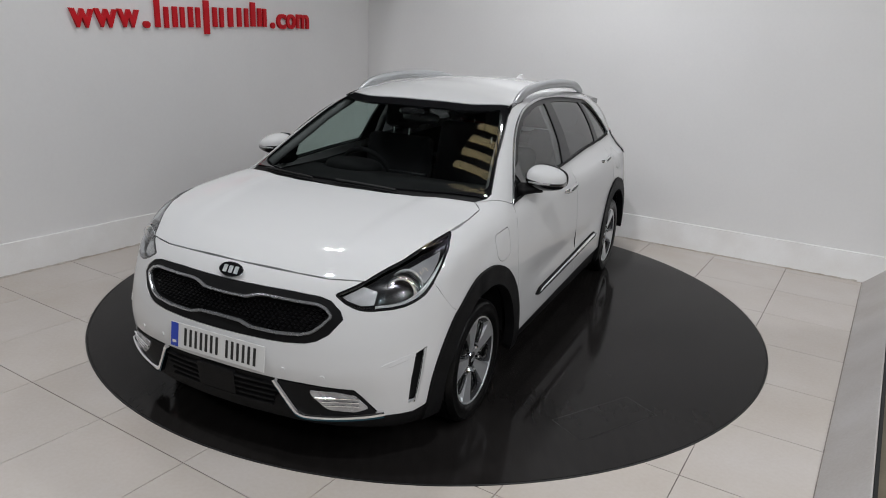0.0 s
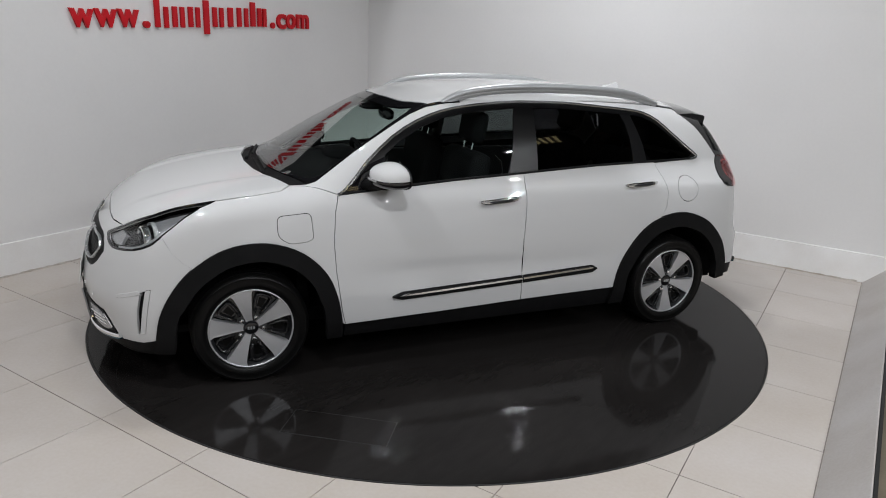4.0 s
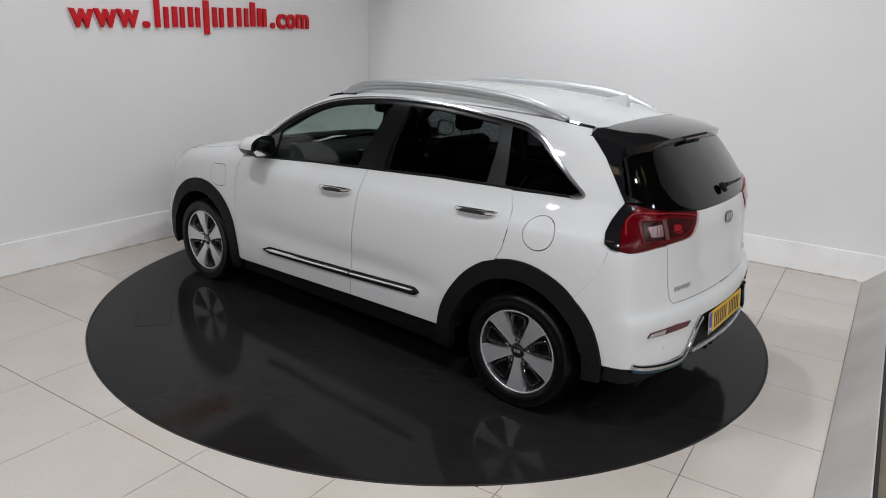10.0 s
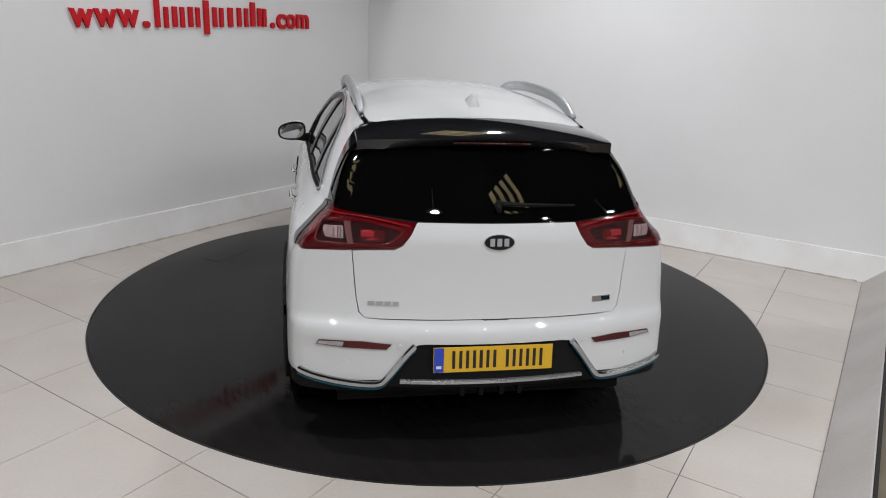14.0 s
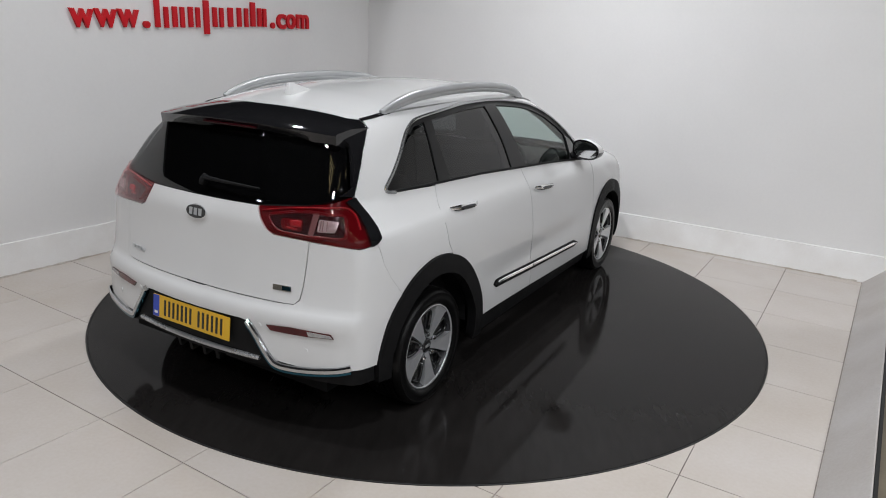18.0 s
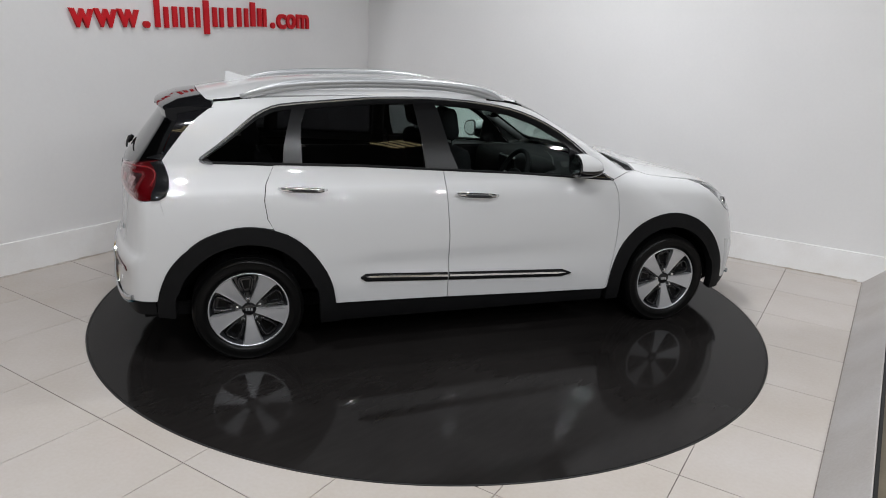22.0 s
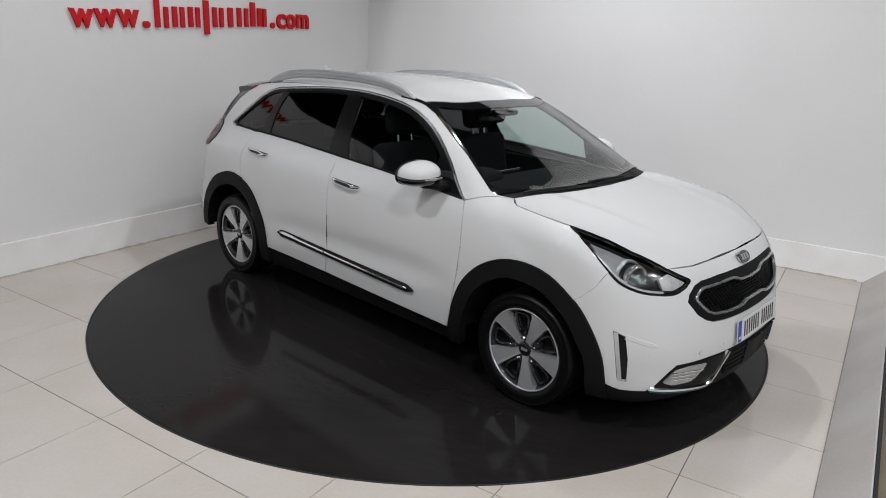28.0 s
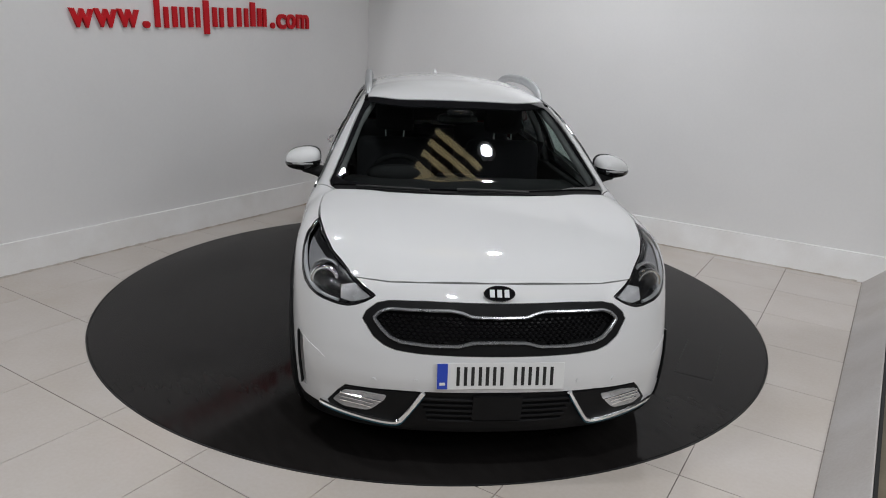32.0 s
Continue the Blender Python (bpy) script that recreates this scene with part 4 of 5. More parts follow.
    panel("sill", "side", [(0.862, 0.274), (0.364, 0.283), (-0.218, 0.299), (-0.877, 0.312), (-0.877, 0.19), (0.862, 0.19)], BLACK_PLASTIC, car, side=s, off=-0.014, thick=0.06, gap=0.001)
    # lamps
    headlamp(s, p)
    taillamp(s, p)
    mirror(s)
    rail(s)
    # dark sheet added behind the panel gaps to block light and keep them black
    panel("side_blackout", "side", [(0.86, 0.30), (-0.86, 0.30), (-0.95, 0.60), (-1.15, 0.78), (-1.55, 0.78), (-1.75, 0.65), (-1.85, 0.92), (-1.55, 1.07), (0.95, 0.95), (1.42, 0.93), (1.62, 0.78), (1.58, 0.72), (1.35, 0.79), (1.08, 0.73), (0.90, 0.56)], DARK_IN, car, side=s, off=-0.045, thick=0.0, step=0.07)


def window_panes():
    """The three panes of a flank, inside the black surround."""
    front = [(0.60, 0.80, 1.004), (0.25, 0.80, 1.028), (-0.135, 0.78, 1.049), (-0.175, 0.74, 1.15), (-0.225, 0.62, 1.375), (-0.24, 0.60, 1.405), (-0.088, 0.6, 1.396), (0.074, 0.6, 1.380), (0.225, 0.62, 1.353), (0.375, 0.65, 1.302), (0.520, 0.69, 1.225), (0.600, 0.72, 1.165)]
    rear = [(-0.335, 0.78, 1.061), (-0.70, 0.77, 1.080), (-1.035, 0.76, 1.091), (-1.035, 0.70, 1.22), (-1.025, 0.65, 1.30), (-0.995, 0.60, 1.372), (-0.75, 0.59, 1.392), (-0.58, 0.58, 1.403), (-0.372, 0.58, 1.407), (-0.350, 0.70, 1.24)]
    quarter = [(-1.14, 0.75, 1.095), (-1.50, 0.73, 1.103), (-1.535, 0.72, 1.120), (-1.455, 0.69, 1.172), (-1.360, 0.66, 1.243), (-1.262, 0.63, 1.315), (-1.170, 0.60, 1.355), (-1.075, 0.60, 1.368), (-1.105, 0.66, 1.27), (-1.13, 0.71, 1.18)]
    return front, rear, quarter


def headlamp(s, p):
    line = HOOD_SIDE[:4] + rev(LAMP_LOW) + [(1.997, 0.545, 0.739), (1.998, 0.502, 0.764), (1.938, 0.572, 0.803)]
    line = [(1.918, 0.590, 0.816)] + line
    bucket = p("headlamp", "nose", line, POCKET, off=-0.034, thick=0.0, gap=0.004, label="headlamp with black bezel and chrome projector")

    def point(x, y, z, off):
        q, n = skin(*rays("nose", np.array(flat("nose", [(x, y, z)])), s), off)
        return Vector(q[0]), Vector(n[0])
    # projector and its ring
    c, n = point(1.845, 0.725, 0.790, -0.040)
    ax = Vector((0.94, s * 0.28, 0.05)).normalized()
    turn = Matrix.Translation(c) @ ax.to_track_quat("Z", "Y").to_matrix().to_4x4()
    shroud = turn @ Matrix.Translation(turn.to_3x3().inverted() @ Vector((-0.034, s * 0.002, 0.012))) @ Matrix.Diagonal((1.0, 1.0, 1, 1))
    link("projector_shroud", lathe([(0.070, -0.016), (0.070, 0.002), (0.066, 0.004), (0.060, -0.008), (0.045, -0.024)], 36, shroud), CLEAR_LENS, bucket, "bright reflector bowl round the projector", smooth=True)
    link("projector_ring", lathe([(0.060, -0.02), (0.066, 0.008), (0.060, 0.016), (0.050, 0.012), (0.044, -0.004)], 36, turn), CHROME, bucket, smooth=True)
    link("projector_lens", lathe([(0.047, -0.002), (0.040, 0.012), (0.026, 0.021), (0.010, 0.025), (0.0, 0.0255)], 36, turn), LAMP_GLASS, bucket, smooth=True)
    link("projector_bowl", lathe([(0.047, -0.002), (0.040, -0.022), (0.018, -0.032), (0.0, -0.033)], 36, turn), CHROME, bucket, smooth=True)
    # reflectors towards the grille and towards the tip
    inner = [(1.925, 0.585, 0.808), (1.990, 0.515, 0.762), (1.990, 0.545, 0.745), (1.975, 0.605, 0.725), (1.945, 0.655, 0.730), (1.915, 0.655, 0.790)]
    p("indicator_reflector", "nose", inner, CLEAR_LENS, bucket, off=-0.018, thick=0.016, gap=0.005, step=0.02, label="silvery indicator reflector with an amber tint")
    outer = [(1.790, 0.705, 0.862), (1.700, 0.732, 0.893), (1.605, 0.762, 0.920), (1.655, 0.787, 0.884), (1.710, 0.798, 0.844), (1.765, 0.790, 0.805), (1.785, 0.755, 0.832)]
    p("side_reflector", "nose", outer, LAMP_SHELL, bucket, off=-0.022, thick=0.012, gap=0.002, step=0.02, label="pale silver side reflector")
    strip = [(1.945, 0.655, 0.724), (1.909, 0.707, 0.730), (1.865, 0.746, 0.740), (1.825, 0.772, 0.757), (1.785, 0.790, 0.782), (1.735, 0.800, 0.820), (1.680, 0.803, 0.858), (1.610, 0.792, 0.900)]
    ribbon("daylight_strip", "nose", flow(flat("nose", strip), 4), 0.0075, SILVER, bucket, s, -0.010, 0.007, "satin silver daylight strip")
    ribbon("cover_border", "nose", rounded(flat("nose", line), 0.012), 0.0075, GLOSS_BLACK, bucket, s, -0.0045, 0.0045, "black border of the lamp cover", closed=True)
    cover = p("headlamp_cover", "nose", line, LAMP_GLASS, bucket, off=0.0005, thick=0.0, gap=0.003, label="clear plastic lamp cover")
    cover.visible_shadow = False


def taillamp(s, p):
    line = LAMP_BACK_FRONT + LAMP_BACK_LOW + LAMP_BACK_IN + LAMP_BACK_TOP[:-1]
    lamp = panel("tail_lamp", "tail", rounded(flat("tail", line), 0.016), RED_LENS, car, side=s, off=-0.006, thick=0.03, gap=0.001, step=0.02, label="deep red tail lamp with clear and bright red windows")

    def piece(name, pts, r, mat, off, label="", thick=0.004):
        return panel(name, "tail", rounded(flat("tail", pts), r), mat, lamp, side=s, off=off, thick=thick, gap=0, step=0.014, label=label)
    # smoky inner field with a stepped red ring round it
    dark = [(-1.86, 0.745, 1.045), (-1.885, 0.755, 0.950), (-1.955, 0.60, 0.948), (-1.985, 0.455, 0.955), (-1.985, 0.395, 1.020), (-1.93, 0.56, 1.052)]
    ring = flat("tail", dark)
    ribbon("lamp_ring", "tail", rounded(ring, 0.03), 0.008, RED_RING, lamp, s, -0.005, 0.006, "red light guide ring", closed=True)
    piece("lamp_inner", [tuple(q) for q in dark], 0.03, RED_DARK, -0.003)
    # clear reversing lamp: a bright bowl with upright ribs
    bowl = piece("reversing_lamp", [(-1.87, 0.706, 1.022), (-1.895, 0.702, 0.975), (-1.93, 0.636, 0.973), (-1.92, 0.640, 1.026)], 0.010, CLEAR_LENS, -0.001, "clear reversing lamp window")
    for y, z0, z1 in ((0.648, 0.980, 1.020), (0.661, 0.978, 1.022), (0.684, 0.980, 1.018)):
        ribbon("lamp_rib", "tail", flat("tail", [(-1.925, y, z0), (-1.915, y, z1)]), 0.0025, CHROME, bowl, s, 0.0, 0.003)
    bright = piece("brake_lamp", [(-1.95, 0.580, 1.020), (-1.962, 0.578, 0.965), (-1.985, 0.480, 0.968), (-1.972, 0.470, 1.014)], 0.018, RED_LENS, -0.001, "red brake lamp window")
    # reflections inside the lamp, painted in as bright red patches
    ribbon("lamp_glint", "tail", flow(flat("tail", [(-1.955, 0.572, 0.998), (-1.96, 0.545, 1.000), (-1.965, 0.520, 0.995)]), 3), 0.014, RED_BRIGHT, bright, s, 0.001, 0.004, "bright red patch painted in as a reflection")
    ribbon("lamp_glint", "tail", flat("tail", [(-1.965, 0.552, 0.975), (-1.97, 0.500, 0.978)]), 0.004, RED_BRIGHT, bright, s, 0.001, 0.003)
    piece("lamp_divider", [(-1.90, 0.628, 1.052), (-1.945, 0.622, 0.943), (-1.955, 0.600, 0.943), (-1.91, 0.604, 1.053)], 0.004, DULL_PINK, 0.0)
    ribbon("light_guide", "tail", flow(flat("tail", [(-1.975, 0.37, 1.035), (-1.93, 0.545, 1.064), (-1.84, 0.690, 1.072), (-1.80, 0.742, 1.040), (-1.80, 0.765, 0.985)]), 4), 0.0035, RED_BRIGHT, lamp, s, -0.003, 0.004)
    cover = panel("lens_cover", "tail", rounded(flat("tail", line), 0.016), RED_COVER, lamp, side=s, off=0.006, thick=0.0, gap=0.002, step=0.02, label="clear glossy lens cover")
    cover.visible_shadow = False
    # gloss black fin beside the rear window and round the lamp
    fin = [(-1.487, 0.52, 1.398), (-1.495, 0.565, 1.369), (-1.609, 0.621, 1.274)] + LAMP_BACK_FRONT[:1] + [(-1.83, 0.655, 1.094), (-1.745, 0.642, 1.10), (-1.665, 0.575, 1.29), (-1.68, 0.53, 1.335), (-1.62, 0.50, 1.375), (-1.53, 0.46, 1.402)]
    p("rear_fin", "rail", fin, GLOSS_BLACK, car, off=0.0, thick=0.02, gap=0.001)
    rim = LAMP_BACK_FRONT + [(-1.79, 0.805, 0.912), (-1.780, 0.786, 0.940), (-1.770, 0.760, 0.985), (-1.773, 0.728, 1.035), (-1.798, 0.676, 1.091)]
    panel("lamp_shroud", "tail", rounded(flat("tail", rim), 0.008), GLOSS_BLACK, lamp, side=s, off=0.0085, thick=0.02, gap=0.001, step=0.014, label="gloss black lamp shroud")
    refl = [(-1.978, 0.767, 0.527), (-1.983, 0.754, 0.547), (-2.039, 0.572, 0.553), (-2.066, 0.452, 0.545), (-2.064, 0.475, 0.522), (-2.026, 0.644, 0.521)]
    reflector = p("rear_reflector", "tail", refl, RED_LENS, rear_bumper, off=0.004, thick=0.012, gap=0, step=0.02, label="long red bumper reflector")
    p("reflector_tip", "tail", [(-1.978, 0.764, 0.529), (-1.984, 0.752, 0.544), (-2.02, 0.650, 0.548), (-2.015, 0.655, 0.525)], CLEAR_LENS, reflector, off=0.006, thick=0.006, gap=0.001, step=0.02)


def egg(cx, cy, cz, rx, ry, rz, power=2.6, cut=None, keep=1):
    """A rounded box-like shell, cut by a level plane."""
    bm = bmesh.new()
    bmesh.ops.create_icosphere(bm, subdivisions=4, radius=1)
    for v in bm.verts:
        x, y, z = v.co
        k = (abs(x) ** power + abs(y) ** power + abs(z) ** power) ** (-1 / power)
        v.co = Vector((x * k * rx, y * k * ry, z * k * rz))
    if cut is not None:
        bmesh.ops.bisect_plane(bm, geom=bm.verts[:] + bm.edges[:] + bm.faces[:], plane_co=(0, 0, cut), plane_no=(0.0, 0, keep), clear_inner=True)
        bmesh.ops.holes_fill(bm, edges=bm.edges, sides=0)
    bmesh.ops.translate(bm, verts=bm.verts, vec=(cx, cy, cz))
    return bm


def mirror(s):
    """Door mirror: white cap, black base and foot, indicator strip and glass."""
    c = (0.635, s * 0.915, 1.078)

    def shape(bm, back):
        if back:
            bmesh.ops.bisect_plane(bm, geom=bm.verts[:] + bm.edges[:] + bm.faces[:], plane_co=(c[0] - 0.062, 0, 0), plane_no=(1, 0, 0), clear_inner=True)
            bmesh.ops.holes_fill(bm, edges=bm.edges, sides=0)
        for v in bm.verts:     # rounder towards the front and the tip
            k = (v.co.x - c[0]) / 0.10
            out = (v.co.y - c[1]) * s / 0.10
            v.co.z = c[2] + (v.co.z - c[2]) * (1 - 0.25 * max(0, k) - 0.20 * max(0, out)) + (0.010 * max(0, -out)) - 0.008 * max(0, out)
            v.co.x -= 0.022 * max(0, out)
        return bm
    cap = link("door_mirror", shape(egg(*c, 0.100, 0.100, 0.070, 2.7, -0.004, 1), True), PAINT, car, "white-capped door mirror", smooth=True)
    cap.data.set_sharp_from_angle(angle=radians(50))
    link("mirror_base", shape(egg(*c, 0.104, 0.102, 0.066, 3.0, -0.006, -1), True), GLOSS_BLACK, cap, "gloss black lower shell", smooth=True)
    link("mirror_foot", tube([(0.640, s * 0.900, 1.034), (0.650, s * 0.860, 1.028), (0.668, s * 0.82, 1.020), (0.69, s * 0.775, 1.012)], [0.060, 0.060, 0.062, 0.075], 14, 0.50), BLACK_PLASTIC, cap, smooth=True)
    link("indicator_strip", tube([(0.735, s * 0.85, 1.070), (0.738, s * 0.905, 1.068), (0.719, s * 0.958, 1.067), (0.676, s * 1.000, 1.066), (0.60, s * 1.014, 1.066)], [0.004, 0.008, 0.009, 0.008, 0.004], 8, 0.9), CLEAR_LENS, cap, "clear indicator strip", smooth=True)
    face = [(0.099 * math.copysign(abs(math.cos(a)) ** 0.7, math.cos(a)), 0.068 * math.copysign(abs(math.sin(a)) ** 0.7, math.sin(a)) - 0.002) for a in np.linspace(0, 2 * np.pi, 33)[:-1]]
    m = Matrix.Translation((c[0] - 0.0625, c[1], c[2] + 0.002)) @ Matrix(((0, 0, -1, 0), (1, 0, 0, 0), (0, 1, 0, 0), (0, 0, 0, 1)))

    def trim(bm):
        for v in bm.verts:
            out = (v.co.y - c[1]) * s / 0.10
            v.co.z = c[2] + (v.co.z - c[2]) * (1 - 0.20 * max(0, out)) + 0.010 * max(0, -out) - 0.008 * max(0, out)
            v.co.x -= 0.022 * max(0, out)
        return bm
    link("mirror_frame", trim(prism(face, 0.006, m)), GLOSS_BLACK, cap)
    link("mirror_glass", trim(prism([(x * 0.86, y * 0.82) for x, y in face], 0.009, m)), CHROME, cap)
    tri = [(0.885, 0.82, 0.978), (0.60, 0.80, 1.003), (0.60, 0.72, 1.16), (0.70, 0.75, 1.120), (0.79, 0.80, 1.030)]
    panel("mirror_corner", "side", flat("side", tri), GLOSS_BLACK, cap, side=s, off=-0.002, thick=0.01)


def rail(s):
    """Satin silver roof rail that rises clear of the roof."""
    line = [(0.215, 1.422), (0.17, 1.446), (0.10, 1.476), (0.0, 1.500), (-0.15, 1.520), (-0.35, 1.533), (-0.575, 1.535), (-0.80, 1.527), (-1.0, 1.510), (-1.14, 1.486), (-1.25, 1.456), (-1.34, 1.424)]
    pts = []
    for i, (x, z) in enumerate(flow(line, 3)):
        pts.append((x, s * (0.550 - 0.018 * max(0, (-x - 0.9) / 0.4)), z - 0.013 * math.sin(math.pi * min(1, max(0, (0.215 - x) / 1.545)))))
    n = len(pts)
    rad = [0.012 + 0.011 * math.sin(math.pi * min(1, max(0, i / (n - 1)) * 4) / 2) if i < n / 4 else (0.012 + 0.011 * math.sin(math.pi * min(1, (n - 1 - i) / (n - 1) * 4) / 2)) for i in range(n)]
    bar = link("roof_rail", tube(pts, rad, 12, 0.95), SILVER, car, "satin silver raised roof rail", smooth=True)
    link("rail_foot", tube([(x, y, z - 0.018) for x, y, z in pts], [r * 0.75 for r in rad], 8, 1.1), SILVER, bar, smooth=True)
    ribbon("roof_ditch", "top", [(0.33, 0.562), (0.20, 0.556), (0.10, 0.554)], 0.012, GLOSS_BLACK, bar, s, 0.001, 0.004)
    ribbon("roof_ditch", "top", [(-1.28, 0.532), (-1.40, 0.526), (-1.48, 0.516)], 0.012, GLOSS_BLACK, bar, s, 0.001, 0.004)


def plate(rear):
    """Number plate: its characters stay plain bars."""
    w, h = 0.52, 0.111
    if rear:
        m = Matrix.Translation((-2.078, 0.008, 0.483)) @ Matrix(((0, 0, -1, 0), (-1, 0, 0, 0), (0, 1, 0, 0), (0, 0, 0, 1))) @ pose(0, 0, 0, -6, 0, 0)
    else:
        m = Matrix.Translation((2.160, 0.006, 0.484)) @ Matrix(((0, 0, 1, 0), (1, 0, 0, 0), (0, 1, 0, 0), (0, 0, 0, 1))) @ pose(0, 0, 0, -7, 0, 0)
    base = link("number_plate", block(-w / 2, w / 2, -h / 2, h / 2, 0, 0.004, 0.0012, m), PLATE_Y if rear else PLATE_W, rear_bumper if rear else bumper, "yellow number plate with a blue end" if rear else "white number plate with a blue end")
    link("plate_band", block(-w / 2 + 0.002, -w / 2 + 0.044, -h / 2 + 0.002, h / 2 - 0.002, 0.0035, 0.005, 0, m), BLUE, base)
    link("plate_mark", block(-w / 2 + 0.012, -w / 2 + 0.034, -h / 2 + 0.018, -h / 2 + 0.030, 0.0045, 0.0058, 0, m), PLATE_W, base)
    x = -w / 2 + 0.078
    for k, cw in enumerate((0.047, 0.047, 0.016, 0.047, 0, 0.047, 0.047, 0.047)):
        if not cw:
            x += 0.026
            continue
        for x0, x1 in (((x + 0.002, x + 0.015), (x + cw - 0.015, x + cw - 0.002)) if cw > 0.02 else ((x + 0.001, x + cw - 0.001),)):
            link("plate_bar", block(x0, x1, -0.039, 0.039, 0.0035, 0.0055, 0.0, m), LETTER, base)
        x += cw + 0.0125


def emblem(rear):
    """Oval maker's badge as plain shapes."""
    x, z, tilt, nx = (-2.010, 0.976, 8, -1) if rear else (2.040, 0.789, 34, 1)
    m = Matrix.Translation((x, 0, z)) @ Matrix(((0, 0, nx, 0), (nx, 0, 0, 0), (0, 1, 0, 0), (0, 0, 0, 1))) @ pose(0, 0, 0, -tilt, 0, 0)
    oval = [(0.066 * math.cos(a), 0.034 * math.sin(a)) for a in np.linspace(0, 2 * np.pi, 41)[:-1]]
    ob = link("emblem", prism(oval, 0.008, m, 0.001), CHROME, gate if rear else hood, "chrome-rimmed black oval emblem")
    link("emblem_field", prism([(a * 0.94, b * 0.90) for a, b in oval], 0.0095, m), GLOSS_BLACK, ob)
    for px in (-0.03, 0.0, 0.03):
        link("emblem_bar", block(px - 0.010, px + 0.010, -0.016, 0.016, 0.009, 0.0112, 0, m), SILVER, ob)


def nose_details():
    """Grille, lower intake, fog lamps and bright trim."""
    ring = flat("nose", both_sides(GRILLE_RING))
    surround = panel("grille", "nose", flat("nose", both_sides(GRILLE_OUT)), BLACK_PLASTIC, car, off=-0.004, thick=0.03, gap=0.0, holes=[shrink(ring, 0.004)], label="black grille surround with a chrome outline")
    mesh = panel("grille_mesh", "nose", [tuple(q) for q in ring], DARK_IN, surround, off=-0.035, thick=0.0, gap=-0.004)
    ribbon("grille_ring", "nose", rounded(ring, 0.012), 0.0065, SATIN, surround, 1, 0.0, 0.008, "slim chrome grille outline", closed=True)
    # raised lozenges of the mesh, in staggered rows
    lo, hi = np.min(ring, 0), np.max(ring, 0)
    spots = []
    for j, z in enumerate(np.arange(lo[1], hi[1], 0.0135)):
        for u in np.arange(lo[0], hi[0], 0.026):
            spots.append((u + (0.013 if j % 2 else 0), z))
    spots = np.array(spots)
    inner = shrink(ring, 0.012)
    spots = spots[inside_poly(spots, inner)]
    p, n = skin(*rays("nose", spots, 1), -0.030)
    bm = bmesh.new()
    for c, nn in zip(p, n):
        t = np.cross((0, 0, 1), nn)
        t /= np.linalg.norm(t)
        w = np.cross(nn, t)
        ring4 = [bm.verts.new(c + a * 0.0105 * t + b * 0.0052 * w) for a, b in ((1, 0), (0.5, 1), (-0.5, 1), (-1, 0), (-0.5, -1), (0.5, -1))]
        top = [bm.verts.new(c + a * 0.0060 * t + b * 0.0024 * w + nn * 0.010) for a, b in ((1, 0), (0.5, 1), (-0.5, 1), (-1, 0), (-0.5, -1), (0.5, -1))]
        bm.faces.new(top)
        for k in range(6):
            bm.faces.new((ring4[k], ring4[(k + 1) % 6], top[(k + 1) % 6], top[k]))
    tagged(link("mesh_relief", bm, PILLAR_BLACK, surround), kind="stuff")
    # lower bumper
    low = LOWER_EDGE + NOSE_LOW[1:] + [(1.800, 0.836, 0.195), (1.90, 0.76, 0.185), (2.00, 0.64, 0.180), (2.06, 0.50, 0.176), (2.10, 0.3, 0.172), (2.115, 0, 0.170)]
    lower = panel("lower_bumper", "nose", flat("nose", both_sides(low)), BLACK_PLASTIC, car, off=-0.002, thick=0.05, gap=0.0005, label="matt black lower bumper with an intake")
    for k, z in enumerate((0.375, 0.350, 0.325, 0.300, 0.275)):
        half = 0.31 - 0.008 * k
        ribbon("intake_slat", "nose", [(u, z) for u in np.linspace(-half, half, 20)], 0.0055, BLACK_PLASTIC, lower, 1, 0.004, 0.008)
    panel("radar_cover", "nose", [(-0.10, 0.395), (0.10, 0.395), (0.10, 0.285), (-0.10, 0.285)], BLACK_PLASTIC, lower, off=0.014, thick=0.02, gap=0, label="square gloss black sensor cover")
    for s in (1, -1):
        bezel = [(2.135, 0.305, 0.396), (2.119, 0.414, 0.396), (2.042, 0.614, 0.382), (2.018, 0.648, 0.350), (1.975, 0.700, 0.272), (2.05, 0.56, 0.252), (2.10, 0.41, 0.247), (2.112, 0.375, 0.268)]
        b = panel("fog_bezel", "nose", flat("nose", bezel), BLACK_PLASTIC, lower, side=s, off=0.002, thick=0.02, gap=0.002, label="gloss black fog lamp bezel")
        lens = [(2.001, 0.668, 0.306), (2.036, 0.622, 0.364), (2.071, 0.551, 0.376), (2.107, 0.448, 0.374), (2.103, 0.456, 0.354), (2.081, 0.504, 0.303), (2.071, 0.527, 0.291), (2.027, 0.622, 0.286)]
        fog = panel("fog_lamp", "nose", rounded(flat("nose", lens), 0.012), CLEAR_LENS, car, side=s, off=0.008, thick=0.02, gap=0, step=0.02, label="clear wedge-shaped fog lamp")
        ribbon("fog_divider", "nose", flat("nose", [(2.035, 0.640, 0.352), (2.071, 0.551, 0.352), (2.100, 0.468, 0.346)]), 0.003, CHROME, fog, s, 0.011, 0.004)
        for dz in (0.018, 0.036):
            ribbon("fog_divider", "nose", flat("nose", [(2.030, 0.640, 0.352 - dz), (2.068, 0.551, 0.352 - dz), (2.090, 0.490 + dz * 0.6, 0.347 - dz)]), 0.0025, CHROME, fog, s, 0.010, 0.004)
        trim = [(1.962, 0.716, 0.268), (2.000, 0.650, 0.258), (2.054, 0.550, 0.247), (2.085, 0.45, 0.240), (2.100, 0.402, 0.244), (2.112, 0.372, 0.272), (2.141, 0.300, 0.392)]
